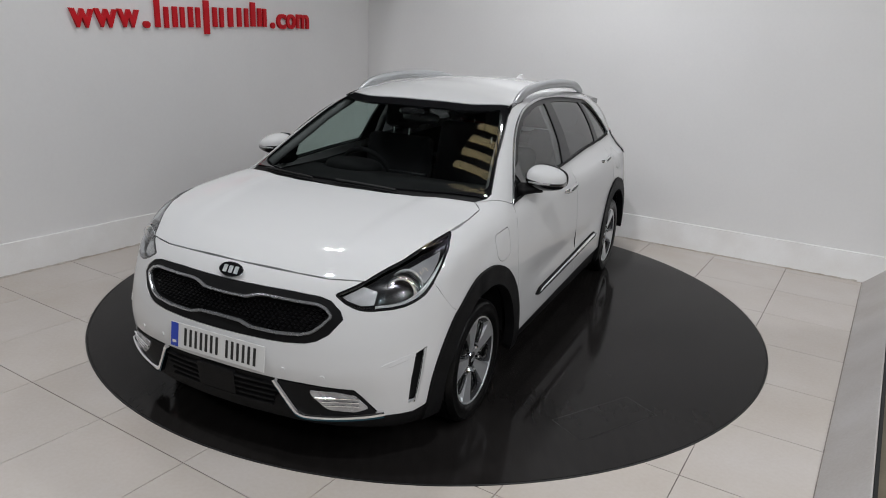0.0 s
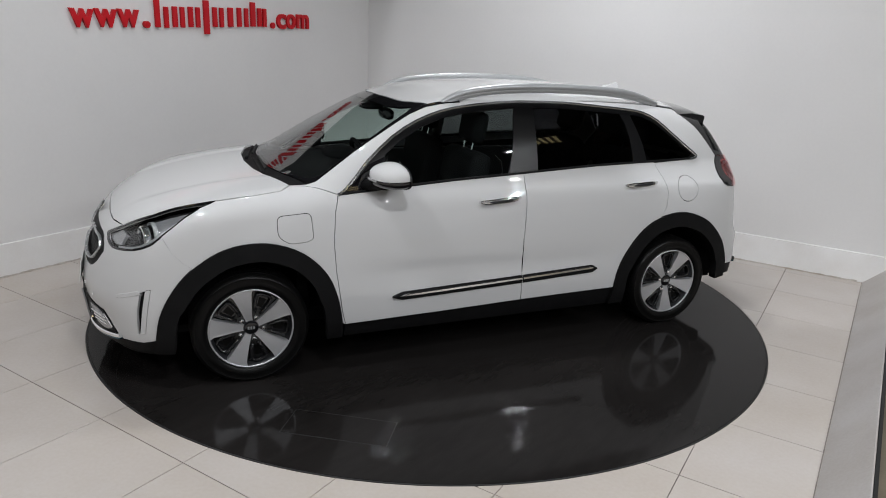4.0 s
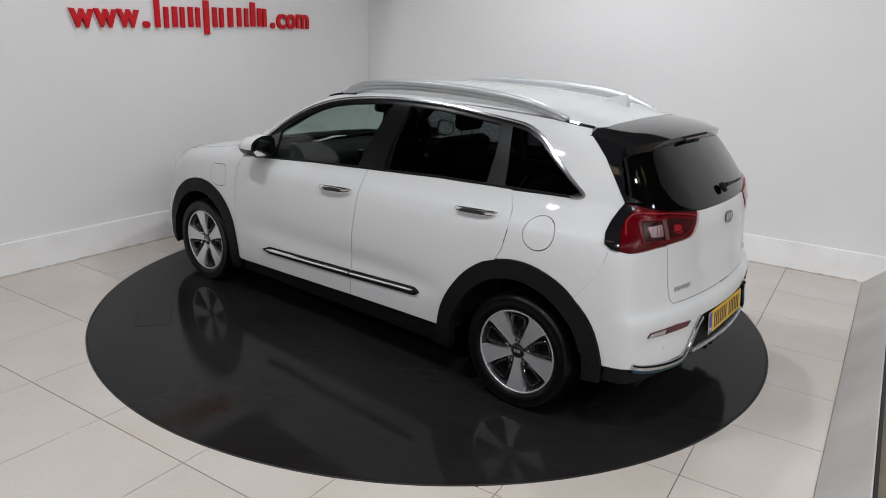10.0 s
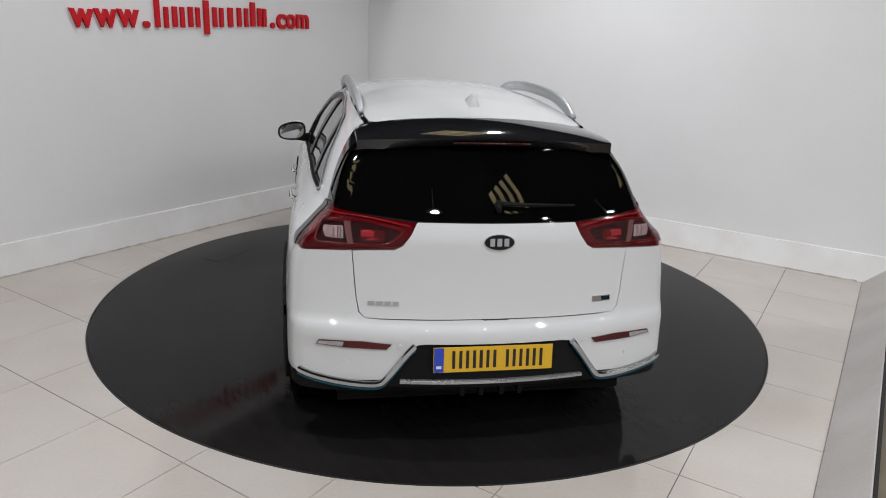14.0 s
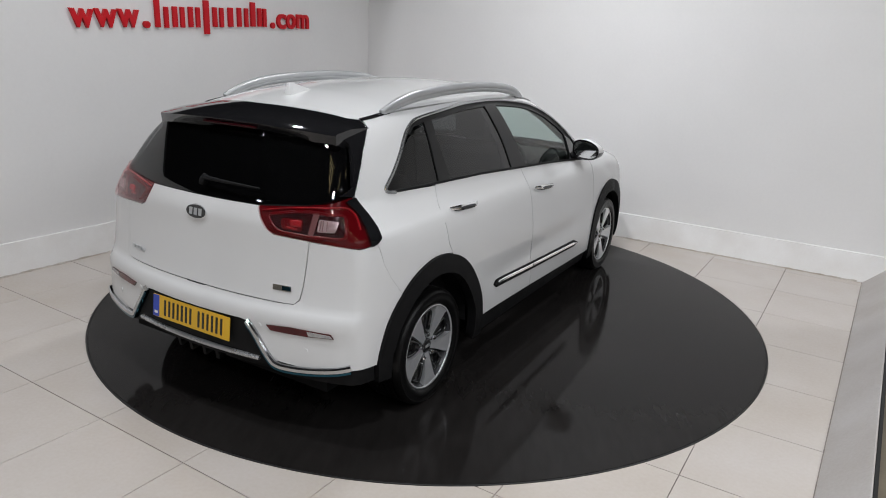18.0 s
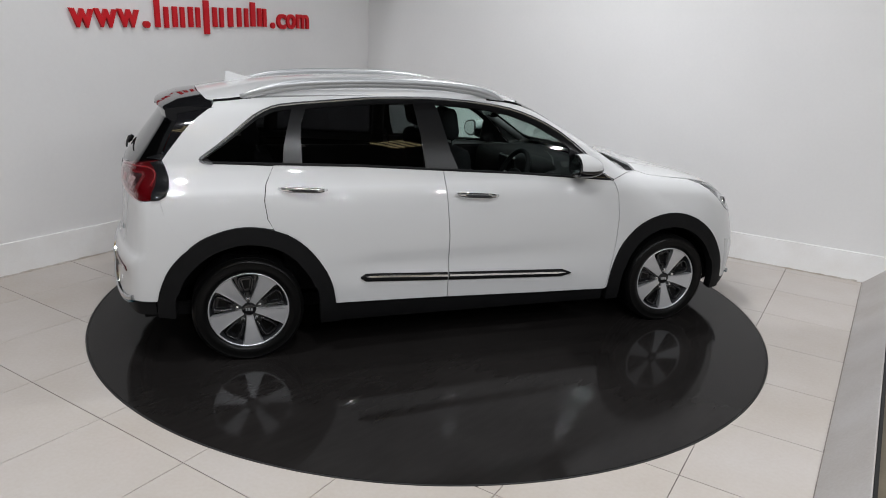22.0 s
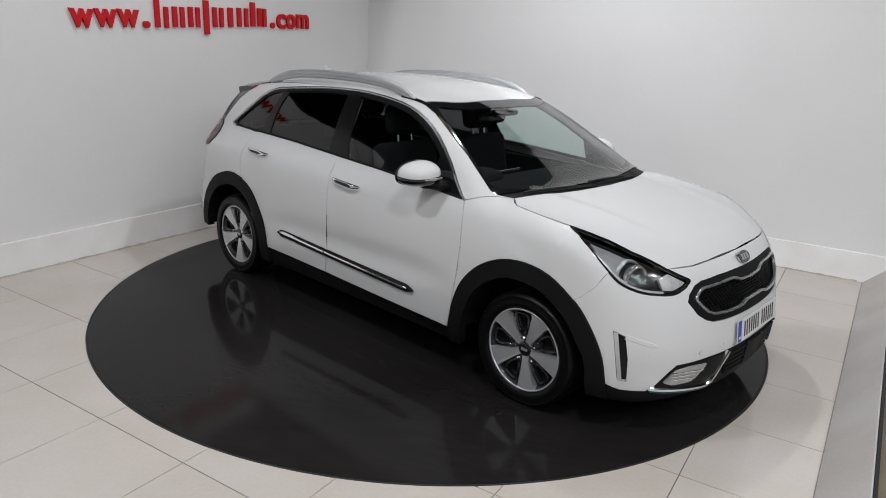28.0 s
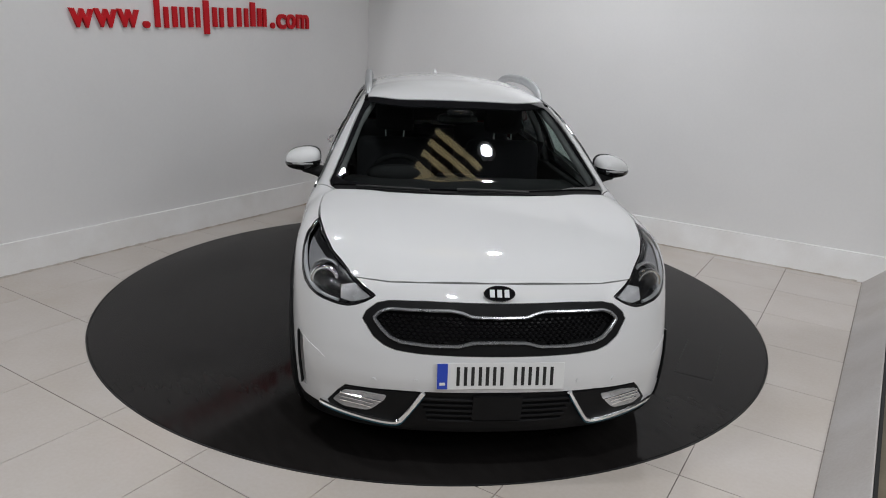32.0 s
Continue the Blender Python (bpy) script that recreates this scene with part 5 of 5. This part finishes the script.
        ribbon("bumper_trim", "nose", flow(flat("nose", trim), 4), 0.007, BLUE_CHROME, lower, s, 0.006, 0.012, "blue-tinted chrome trim")
        ribbon("bumper_trim", "nose", flow(flat("nose", [(x, y, z + 0.012) for x, y, z in trim]), 4), 0.010, CHROME, lower, s, 0.010, 0.010, "bright chrome trim")
        panel("corner_vent", "nose", flat("nose", VENT), RUBBER_EDGE, bumper, side=s, off=-0.03, thick=0.0, gap=-0.01, step=0.02, label="slim black air slot")
        rear_edge = flow(flat("nose", [VENT[1], VENT[2], VENT[3]]), 3)
        q, n = skin(*rays("nose", np.array(rear_edge), s), 0.0)
        bm = bmesh.new()
        rows = [[bm.verts.new(v) for v in (Vector(c), Vector(c) + Vector((0.023, s * 0.001, 0)), Vector(c) + Vector((0.022, -s * 0.002, 0)), Vector(c) + Vector((-0.004, -s * 0.008, 0)))] for c in q]
        for r0, r1 in zip(rows, rows[1:]):
            for k in range(4):
                bm.faces.new((r0[k], r0[(k + 1) % 4], r1[(k + 1) % 4], r1[k]))
        bmesh.ops.recalc_face_normals(bm, faces=bm.faces)
        lip = link("vent_lip", bm, PAINT, bumper, smooth=False)
        lip.data.materials.append(RUBBER_EDGE)
        for f in lip.data.polygons:
            if f.normal.y * s < -0.3:
                f.material_index = 1
        crease = [(1.975, 0.700, 0.486), (1.905, 0.772, 0.512), (1.866, 0.805, 0.526)]
        ribbon("crease", "nose", flow(flat("nose", crease), 3), 0.016, PAINT, bumper, s, -0.0100, 0.012, ends=(2, 0))
        for nm, c in (("parking_sensor", (2.092, 0.500, 0.436)), ("parking_sensor", (2.135, 0.335, 0.450))):
            u, z = flat("nose", [c])[0]
            panel(nm, "nose", [(u + 0.010 * math.cos(a), z + 0.010 * math.sin(a)) for a in np.linspace(0, 2 * np.pi, 13)[:-1]], PAINT, bumper, side=s, off=0.003, thick=0.006, gap=0, step=0.02)
    plate(False)
    emblem(False)
    # wipers lying on the cowl
    for (x0, y0), (x1, y1) in (((1.225, -0.10), (1.120, -0.60)), ((1.200, 0.42), (1.185, -0.08))):
        pts = [(x0 + (x1 - x0) * k / 8, y0 + (y1 - y0) * k / 8) for k in range(9)]
        q, n = skin(*rays("top", np.array(pts), 1), -0.004)
        arm = link("wiper_arm", tube(q, [0.010, 0.009, 0.008, 0.007, 0.006, 0.006, 0.005, 0.005, 0.004], 8, 0.7), BLACK_PLASTIC, car, smooth=True)
        q2, n2 = skin(*rays("top", np.array([(x - 0.028, y) for x, y in pts[2:]]), 1), -0.001)
        link("wiper_blade", tube(q2, 0.006, 8, 1.2), RUBBER_EDGE, arm)


def tail_details():
    """Roof spoiler, lower rear bumper, trim, wiper, badges."""
    # spoiler: a wedge that runs on from the roof
    bm = bmesh.new()
    rows = []
    for y in np.linspace(-0.572, 0.572, 33):
        k = abs(y) / 0.572
        lead = -1.588 + 0.105 * k ** 2.2
        q, n = skin(*rays("top", np.array([(lead + 0.004, y)]), 1), -0.001)
        tx, tz = -1.806 + 0.078 * k ** 2.6, 1.378 - 0.026 * k ** 2
        a = Vector(q[0])
        mid = a.lerp(Vector((tx, y, tz)), 0.55) + Vector((0, 0, 0.012))
        rows.append([bm.verts.new(v) for v in (a + Vector((0.0, 0, -0.02)), a, mid, (tx + 0.012, y, tz + 0.004), (tx, y, tz - 0.004), (tx + 0.010, y, tz - 0.020 - 0.075 * k ** 5), (tx + 0.065, y, tz - 0.062 - 0.060 * k ** 3), (tx + 0.13, y, tz - 0.066 - 0.060 * k ** 3))])
    for r, q in zip(rows, rows[1:]):
        for k in range(len(r) - 1):
            bm.faces.new((r[k], r[k + 1], q[k + 1], q[k]))
    bm.faces.new(rows[0])
    bm.faces.new(rows[-1])
    bmesh.ops.recalc_face_normals(bm, faces=bm.faces)
    spoiler = link("spoiler", bm, GLOSS_BLACK, car, "gloss black roof spoiler", smooth=True)
    spoiler.data.set_sharp_from_angle(angle=radians(35))
    link("high_brake_lamp", tube([(-1.799 + 0.002 * abs(y), y, 1.352) for y in np.linspace(-0.17, 0.17, 9)], 0.007, 6, 0.9), RED_DARK, spoiler, "slim red high-level brake lamp")
    # lower bumper
    low = REAR_LOW + [(-1.80, 0.846, 0.310), (-1.90, 0.80, 0.308), (-1.98, 0.72, 0.310), (-2.04, 0.56, 0.318), (-2.075, 0.44, 0.348), (-2.09, 0, 0.345)]
    lower = panel("lower_rear_bumper", "tail", flat("tail", both_sides(low)), BLACK_PLASTIC, car, off=-0.006, thick=0.05, gap=0.0, label="matt black lower rear bumper")
    skid = ribbon("skid_strip", "tail", [(u, 0.378) for u in np.linspace(-0.42, 0.42, 26)], 0.009, SATIN, lower, 1, 0.002, 0.010, "satin silver skid strip")
    under = [(-2.085, 0, 0.345), (-2.07, 0.44, 0.345), (-2.03, 0.56, 0.29), (-1.97, 0.70, 0.25), (-1.95, 0.70, 0.22), (-2.02, 0.5, 0.24), (-2.05, 0, 0.25)]
    panel("rear_valance", "tail", flat("tail", both_sides(under)), BLACK_PLASTIC, car, off=-0.09, thick=0.03, gap=0)
    for k in (-0.14, -0.05, 0.05, 0.14):
        panel("valance_fin", "tail", [(k - 0.012, 0.35), (k + 0.012, 0.35), (k + 0.010, 0.29), (k - 0.010, 0.29)], BLACK_PLASTIC, lower, off=-0.02, thick=0.05, gap=0)
    for s in (1, -1):
        trim = [(-1.925, 0.815, 0.384), (-1.965, 0.775, 0.368), (-2.010, 0.690, 0.352), (-2.042, 0.590, 0.344), (-2.060, 0.510, 0.348), (-2.068, 0.468, 0.378), (-2.082, 0.385, 0.490), (-2.086, 0.352, 0.528)]
        ribbon("rear_trim", "tail", flow(flat("tail", trim), 4), 0.009, BLUE_CHROME, lower, s, 0.004, 0.012, "blue-tinted chrome trim")
        ribbon("rear_trim", "tail", flow(flat("tail", [(x, y, z + 0.016) for x, y, z in trim]), 4), 0.014, DARK_CHROME, lower, s, 0.007, 0.010, "bright chrome trim")
        for c in ((-2.045, 0.66, 0.455), (-2.083, 0.42, 0.535)):
            u, z = flat("tail", [c])[0]
            panel("parking_sensor", "tail", [(u + 0.010 * math.cos(a), z + 0.010 * math.sin(a)) for a in np.linspace(0, 2 * np.pi, 13)[:-1]], PAINT, rear_bumper, side=s, off=0.003, thick=0.006, gap=0, step=0.02)
    plate(True)
    emblem(True)
    # release pad under the tailgate edge, badges as plain bars
    panel("release_pad", "tail", [(-0.075, 0.650), (0.075, 0.650), (0.060, 0.632), (-0.060, 0.632)], DARK_ALLOY, gate, off=-0.001, thick=0.01, gap=0, step=0.02)
    u0 = flat("tail", [(-1.994, 0.553, 0.71)])[0][0]
    for k in range(4):
        a = u0 - 0.004 - k * 0.034
        panel("badge_bar", "tail", [(a, 0.700), (a - 0.026, 0.703), (a - 0.026, 0.719), (a, 0.718)], SILVER, gate, off=0.004, thick=0.005, gap=0, step=0.02)
    u1 = flat("tail", [(-2.01, -0.50, 0.71)])[0][0]
    tag = panel("badge_bar", "tail", [(u1 - 0.045, 0.697), (u1 + 0.045, 0.697), (u1 + 0.045, 0.722), (u1 - 0.045, 0.722)], CHROME, gate, off=0.004, thick=0.005, gap=0, step=0.02)
    panel("badge_field", "tail", [(u1 - 0.042, 0.701), (u1 - 0.002, 0.701), (u1 - 0.002, 0.718), (u1 - 0.042, 0.718)], BLUE_CHROME, tag, off=0.006, thick=0.003, gap=0, step=0.02)
    # rear wiper
    q, n = skin(*rays("tail", np.array([(u, 1.115 - 0.02 * abs(u)) for u in np.linspace(-0.01, -0.40, 9)]), 1), 0.022)
    arm = link("rear_wiper", tube(q, [0.012, 0.010, 0.009, 0.008, 0.007, 0.006, 0.006, 0.005, 0.004], 8), BLACK_PLASTIC, car, "black rear wiper", smooth=True)
    q, n = skin(*rays("tail", np.array([(0.0, 1.09), (0.0, 1.13)]), 1), 0.014)
    link("wiper_hub", tube([q[0], q[0] * 0.5 + q[1] * 0.5, q[1]], [0.010, 0.016, 0.010], 12), BLACK_PLASTIC, arm, smooth=True)
    # shark-fin aerial
    side = [(-1.205, 1.484), (-1.290, 1.503), (-1.385, 1.530), (-1.402, 1.527), (-1.412, 1.450), (-1.32, 1.466)]
    bm = bmesh.new()
    wide = [0.010, 0.014, 0.007, 0.007, 0.030, 0.034]
    l = [bm.verts.new((x, w, z)) for (x, z), w in zip(side, wide)]
    r = [bm.verts.new((x, -w, z)) for (x, z), w in zip(side, wide)]
    bm.faces.new(l)
    bm.faces.new(r)
    for k in range(len(side)):
        bm.faces.new((l[k], l[(k + 1) % 6], r[(k + 1) % 6], r[k]))
    bmesh.ops.recalc_face_normals(bm, faces=bm.faces)
    bmesh.ops.bevel(bm, geom=bm.edges, offset=0.004, segments=2, affect="EDGES", profile=0.5)
    link("aerial", bm, PAINT, car, "white shark-fin aerial", smooth=True)


def wheel(x, s, phase):
    """Five-spoke alloy wheel; axle along y, outer face at s * y."""
    out = Matrix.Translation((x, s * 0.865, 0.295)) @ (pose(0, 0, 0, -90, 0, 0) if s > 0 else pose(0, 0, 0, 90, 0, 0)) @ pose(0, 0, 0, 0, 0, phase)
    hub = link("wheel", lathe([(0.0, -0.03), (0.10, -0.03), (0.105, -0.06), (0.155, -0.062), (0.155, -0.085), (0.0, -0.085)], 40, out), STEEL, car, "alloy wheel with machined spokes and dark pockets", smooth=False)
    tyre = [(0.214, -0.205), (0.235, -0.212), (0.280, -0.214), (0.297, -0.200), (0.304, -0.180)]
    for k in range(5):      # tread with four grooves
        z0 = -0.178 + k * 0.031
        tyre += [(0.3045, z0), (0.3045, z0 + 0.024), (0.297, z0 + 0.0255), (0.297, z0 + 0.0295)]
    tyre += [(0.304, -0.020), (0.300, -0.006), (0.290, 0.006), (0.283, 0.010), (0.280, 0.0085), (0.255, 0.0125), (0.240, 0.012), (0.228, 0.006), (0.217, -0.002), (0.214, -0.012)]
    tyre = [(0.214 + (r - 0.214) * (0.300 - 0.214) / (0.3045 - 0.214), h) for r, h in tyre]
    link("tyre", lathe(tyre, 72, out), TYRE, hub, "black road tyre", smooth=True).data.set_sharp_from_angle(angle=radians(40))
    rim = link("rim", lathe([(0.214, -0.20), (0.200, -0.19), (0.190, -0.10), (0.196, -0.030), (0.206, -0.012), (0.209, -0.004), (0.217, -0.002), (0.219, -0.010)], 72, out), DARK_ALLOY, hub, smooth=True)
    link("rim_edge", lathe([(0.2085, -0.006), (0.209, -0.0015), (0.2165, 0.0005), (0.2175, -0.004)], 72, out), MACHINED, rim, "machined rim edge", smooth=True)
    for k in range(5):
        turn = out @ pose(0, 0, 0, 0, 0, 72 * k)

        def arc(r, a0, a1, n=6):
            return [(r * math.cos(radians(a0 + (a1 - a0) * i / n)), r * math.sin(radians(a0 + (a1 - a0) * i / n))) for i in range(n + 1)]
        # machined spoke: narrow at the hub, flaring to the rim with rounded pocket corners
        face = arc(0.2085, -15, 16.5) + [(0.185, 0.0480), (0.160, 0.0415), (0.125, 0.0335), (0.085, 0.0245), (0.060, 0.021)] + arc(0.040, 25, -25, 3) + [(0.060, -0.020), (0.085, -0.0235), (0.125, -0.0325), (0.160, -0.040), (0.185, -0.0455)]
        bm = bmesh.new()
        dip = lambda r: -0.004 - 0.022 * max(0.0, 1 - r / 0.209) ** 1.2
        tops = [bm.verts.new((px, py, dip(math.hypot(px, py)))) for px, py in face]
        lows = [bm.verts.new((px * 0.99, py * 1.06, dip(math.hypot(px, py)) - 0.030)) for px, py in face]
        bm.faces.new(tops)
        for i in range(len(face)):
            j = (i + 1) % len(face)
            bm.faces.new((tops[i], lows[i], lows[j], tops[j]))
        bmesh.ops.recalc_face_normals(bm, faces=bm.faces)
        bmesh.ops.transform(bm, verts=bm.verts, matrix=turn)
        link("spoke", bm, MACHINED, rim)
        # gloss black bowl between two spokes with a raised rib round a flat dark patch
        bowl = arc(0.207, 17, 55, 8) + [(0.050 * math.cos(radians(a)), 0.050 * math.sin(radians(a))) for a in (60, 36, 12)]
        link("pocket", prism(bowl, 0.012, turn @ pose(0, 0, -0.052), 0.0), POCKET, rim, "gloss black pocket between the spokes")
        rib = [(0.086, 36 - 9), (0.12, 36 - 13), (0.155, 36 - 13.5), (0.180, 36 - 12), (0.190, 36 - 7), (0.190, 36 + 7), (0.180, 36 + 12), (0.155, 36 + 13.5), (0.12, 36 + 13), (0.086, 36 + 9)]
        line = [turn @ Vector((r * math.cos(radians(a)), r * math.sin(radians(a)), -0.024)) for r, a in rib]
        link("pocket_rib", tube(line, 0.0085, 8, 1.2, up=tuple(turn.to_3x3() @ Vector((0, 0, 1)))), POCKET, rim, smooth=True)
        # flat black patch that paints in the shade of a deep opening
        deep = arc(0.165, 29, 43, 4) + arc(0.115, 42, 30, 3)
        link("pocket_dark_patch", prism(deep, 0.002, turn @ pose(0, 0, -0.0415), 0.0), TYRE, rim)
        nut = turn @ pose(0.064 * math.cos(radians(36)), 0.064 * math.sin(radians(36)), -0.030)
        link("wheel_nut", lathe([(0.0125, -0.01), (0.0125, 0.018), (0.008, 0.024), (0, 0.0245)], 6, nut), CHROME, hub)
    link("centre_cap", lathe([(0.036, -0.05), (0.036, -0.022), (0.033, -0.019), (0.028, -0.0175), (0.0, -0.016)], 32, out), GLOSS_BLACK, hub, "black centre cap", smooth=True)
    link("cap_ring", lathe([(0.0375, -0.024), (0.0373, -0.0205), (0.035, -0.0195), (0.0345, -0.022)], 32, out), DARK_ALLOY, hub, smooth=True)
    for px in (-0.014, 0.0, 0.014):
        link("cap_bar", block(px - 0.0045, px + 0.0045, -0.008, 0.008, -0.0175, -0.0150, 0, out @ pose(0, 0, 0, 0, 0, -phase)), SILVER, hub)
    link("brake_caliper", block(-0.150, -0.085, -0.065, 0.065, -0.10, -0.045, 0.006, out), STEEL, hub)
    # arch lining behind the tyre
    liner = lathe([(0.395, -0.02), (0.395, -0.40), (0.10, -0.40)], 48, Matrix.Translation((x, s * 0.865, 0.295)) @ (pose(0, 0, 0, -90, 0, 0) if s > 0 else pose(0, 0, 0, 90, 0, 0)))
    bmesh.ops.bisect_plane(liner, geom=liner.verts[:] + liner.edges[:] + liner.faces[:], plane_co=(0, 0, 0.30), plane_no=(0, 0, 1), clear_inner=True)
    link("arch_liner", liner, DARK_IN, car)


def interior():
    """What shows through the glass: seats, dashboard, wheel, lining."""
    link("cabin_floor", block(-1.9, 1.05, -0.66, 0.66, 0.22, 0.30), DARK_IN, car)
    link("underbody", block(-1.80, 1.90, -0.60, 0.60, 0.21, 0.25), BLACK_PLASTIC, car)
    link("bulkhead", block(1.02, 1.08, -0.70, 0.70, 0.3, 0.98), DARK_IN, car)
    panel("headlining", "top", [(0.36, -0.46), (-1.55, -0.44), (-1.55, 0.44), (0.36, 0.46)], LINER, car, off=-0.045, thick=0.0, step=0.08)
    # added dark sheets under bonnet, nose and tail stop light coming through the gaps
    panel("bonnet_blackout", "top", [(1.90, -0.58), (1.90, 0.58), (1.15, 0.72), (1.15, -0.72)], DARK_IN, car, off=-0.035, thick=0.0, step=0.08)
    panel("nose_blackout", "nose", [(-0.95, 0.2), (0.95, 0.2), (0.95, 0.72), (-0.95, 0.72)], DARK_IN, car, off=-0.09, thick=0.0, step=0.08)
    panel("tail_blackout", "tail", [(-0.9, 0.3), (0.9, 0.3), (0.85, 0.90), (0.3, 1.02), (-0.3, 1.02), (-0.85, 0.90)], DARK_IN, car, off=-0.06, thick=0.0, step=0.08)
    dash = link("dashboard", block(0.52, 1.06, -0.70, 0.70, 0.72, 0.985, 0.06), DARK_IN, car, "black dashboard", smooth=True)
    link("binnacle", egg(0.56, -0.36, 0.985, 0.12, 0.19, 0.06, 2.4), DARK_IN, dash, smooth=True)
    link("screen_bezel", block(0.50, 0.53, -0.13, 0.13, 0.86, 0.995, 0.008), GLOSS_BLACK, dash)
    ring = [(0.40 + 0.07 * math.sin(a), -0.36 + 0.18 * math.cos(a), 0.92 + 0.165 * math.sin(a)) for a in np.linspace(0, 2 * np.pi, 33)[:-1]]
    sw = link("steering_wheel", tube(ring, 0.016, 10, closed=True, up=(1, 0, 0.1)), DARK_IN, car, "black leather steering wheel", smooth=True)
    link("wheel_hub", egg(0.42, -0.36, 0.91, 0.035, 0.075, 0.06, 2.4), DARK_IN, sw, smooth=True)
    link("wheel_arm", block(0.40, 0.42, -0.52, -0.20, 0.90, 0.925, 0.006), SILVER, sw)

    def seat(x, y, w, lean=18):
        base = link("seat", block(x - 0.27, x + 0.27, y - w / 2, y + w / 2, 0.34, 0.56, 0.05), SEAT, car, "black cloth seat", smooth=True)
        m = Matrix.Translation((x - 0.26, y, 0.52)) @ pose(0, 0, 0, 0, -lean, 0)
        link("backrest", block(-0.07, 0.06, -w / 2, w / 2, 0, 0.62, 0.05, m), SEAT, base, smooth=True)
        link("headrest", block(-0.055, 0.045, -0.13, 0.13, 0.66, 0.86, 0.045, m), SEAT, base, smooth=True)
        for k in (-0.06, 0.06):
            link("headrest_post", tube([m @ Vector((0, k, 0.60)), m @ Vector((0, k, 0.70))], 0.006, 8), CHROME, base)
    seat(0.31, 0.37, 0.50, 10)
    seat(0.31, -0.37, 0.50, 10)
    for y in (0.40, -0.40):
        seat(-0.80, y, 0.46)
    link("parcel_shelf", block(-1.80, -1.25, -0.56, 0.56, 0.96, 0.99, 0.01), DARK_IN, car)
    mirror_in = link("rear_view_mirror", egg(0.36, 0, 1.305, 0.025, 0.125, 0.036, 3), GLOSS_BLACK, car, smooth=True)
    link("mirror_stem", tube([(0.37, 0, 1.31), (0.43, 0, 1.37)], 0.012, 8), GLOSS_BLACK, mirror_in)
    link("sensor_housing", egg(0.46, 0, 1.352, 0.07, 0.08, 0.022, 3), GLOSS_BLACK, mirror_in, smooth=True)
    for s in (1, -1):
        link("door_card", block(-1.15, 0.80, min(s * 0.70, s * 0.74), max(s * 0.70, s * 0.74), 0.35, 0.97, 0.01), DARK_IN, car)
        link("pillar_lining", tube([(-0.28, s * 0.75, 0.95), (-0.29, s * 0.66, 1.2), (-0.31, s * 0.55, 1.40)], [0.05, 0.045, 0.05], 8, 0.5), LINER, car, smooth=True)
        link("screen_pillar_lining", tube([(0.93, s * 0.715, 1.02), (0.72, s * 0.655, 1.15), (0.50, s * 0.60, 1.28), (0.32, s * 0.53, 1.38)], 0.028, 8), LINER, car, smooth=True)
        link("belt_strap", tube([(-0.23, s * 0.69, 1.10), (-0.16, s * 0.62, 0.85), (-0.05, s * 0.50, 0.60)], 0.018, 6, 0.2), DARK_IN, car)


nose_details()
tail_details()
for s in (1, -1):
    sides(s)
wheel(1.35, 1, 66)
wheel(-1.35, 1, 93)
wheel(1.35, -1, 136)
wheel(-1.35, -1, 130)
interior()

tile_floor()


def motions():
    """The turntable and the car on it turn clockwise at one steady speed."""
    start, rate = -116.32, 10.256
    spin = [(2.0 * k, -rate * 2.0 * k) for k in range(17)]
    walk(disc, [(t, pose(0, 0, 0, 0, 0, a)) for t, a in spin])
    walk(car, [(t, pose(0, 0, 0, 0, 0, start + a) @ pose(0.0407, 0.0759, 0.002)) for t, a in spin])


motions()
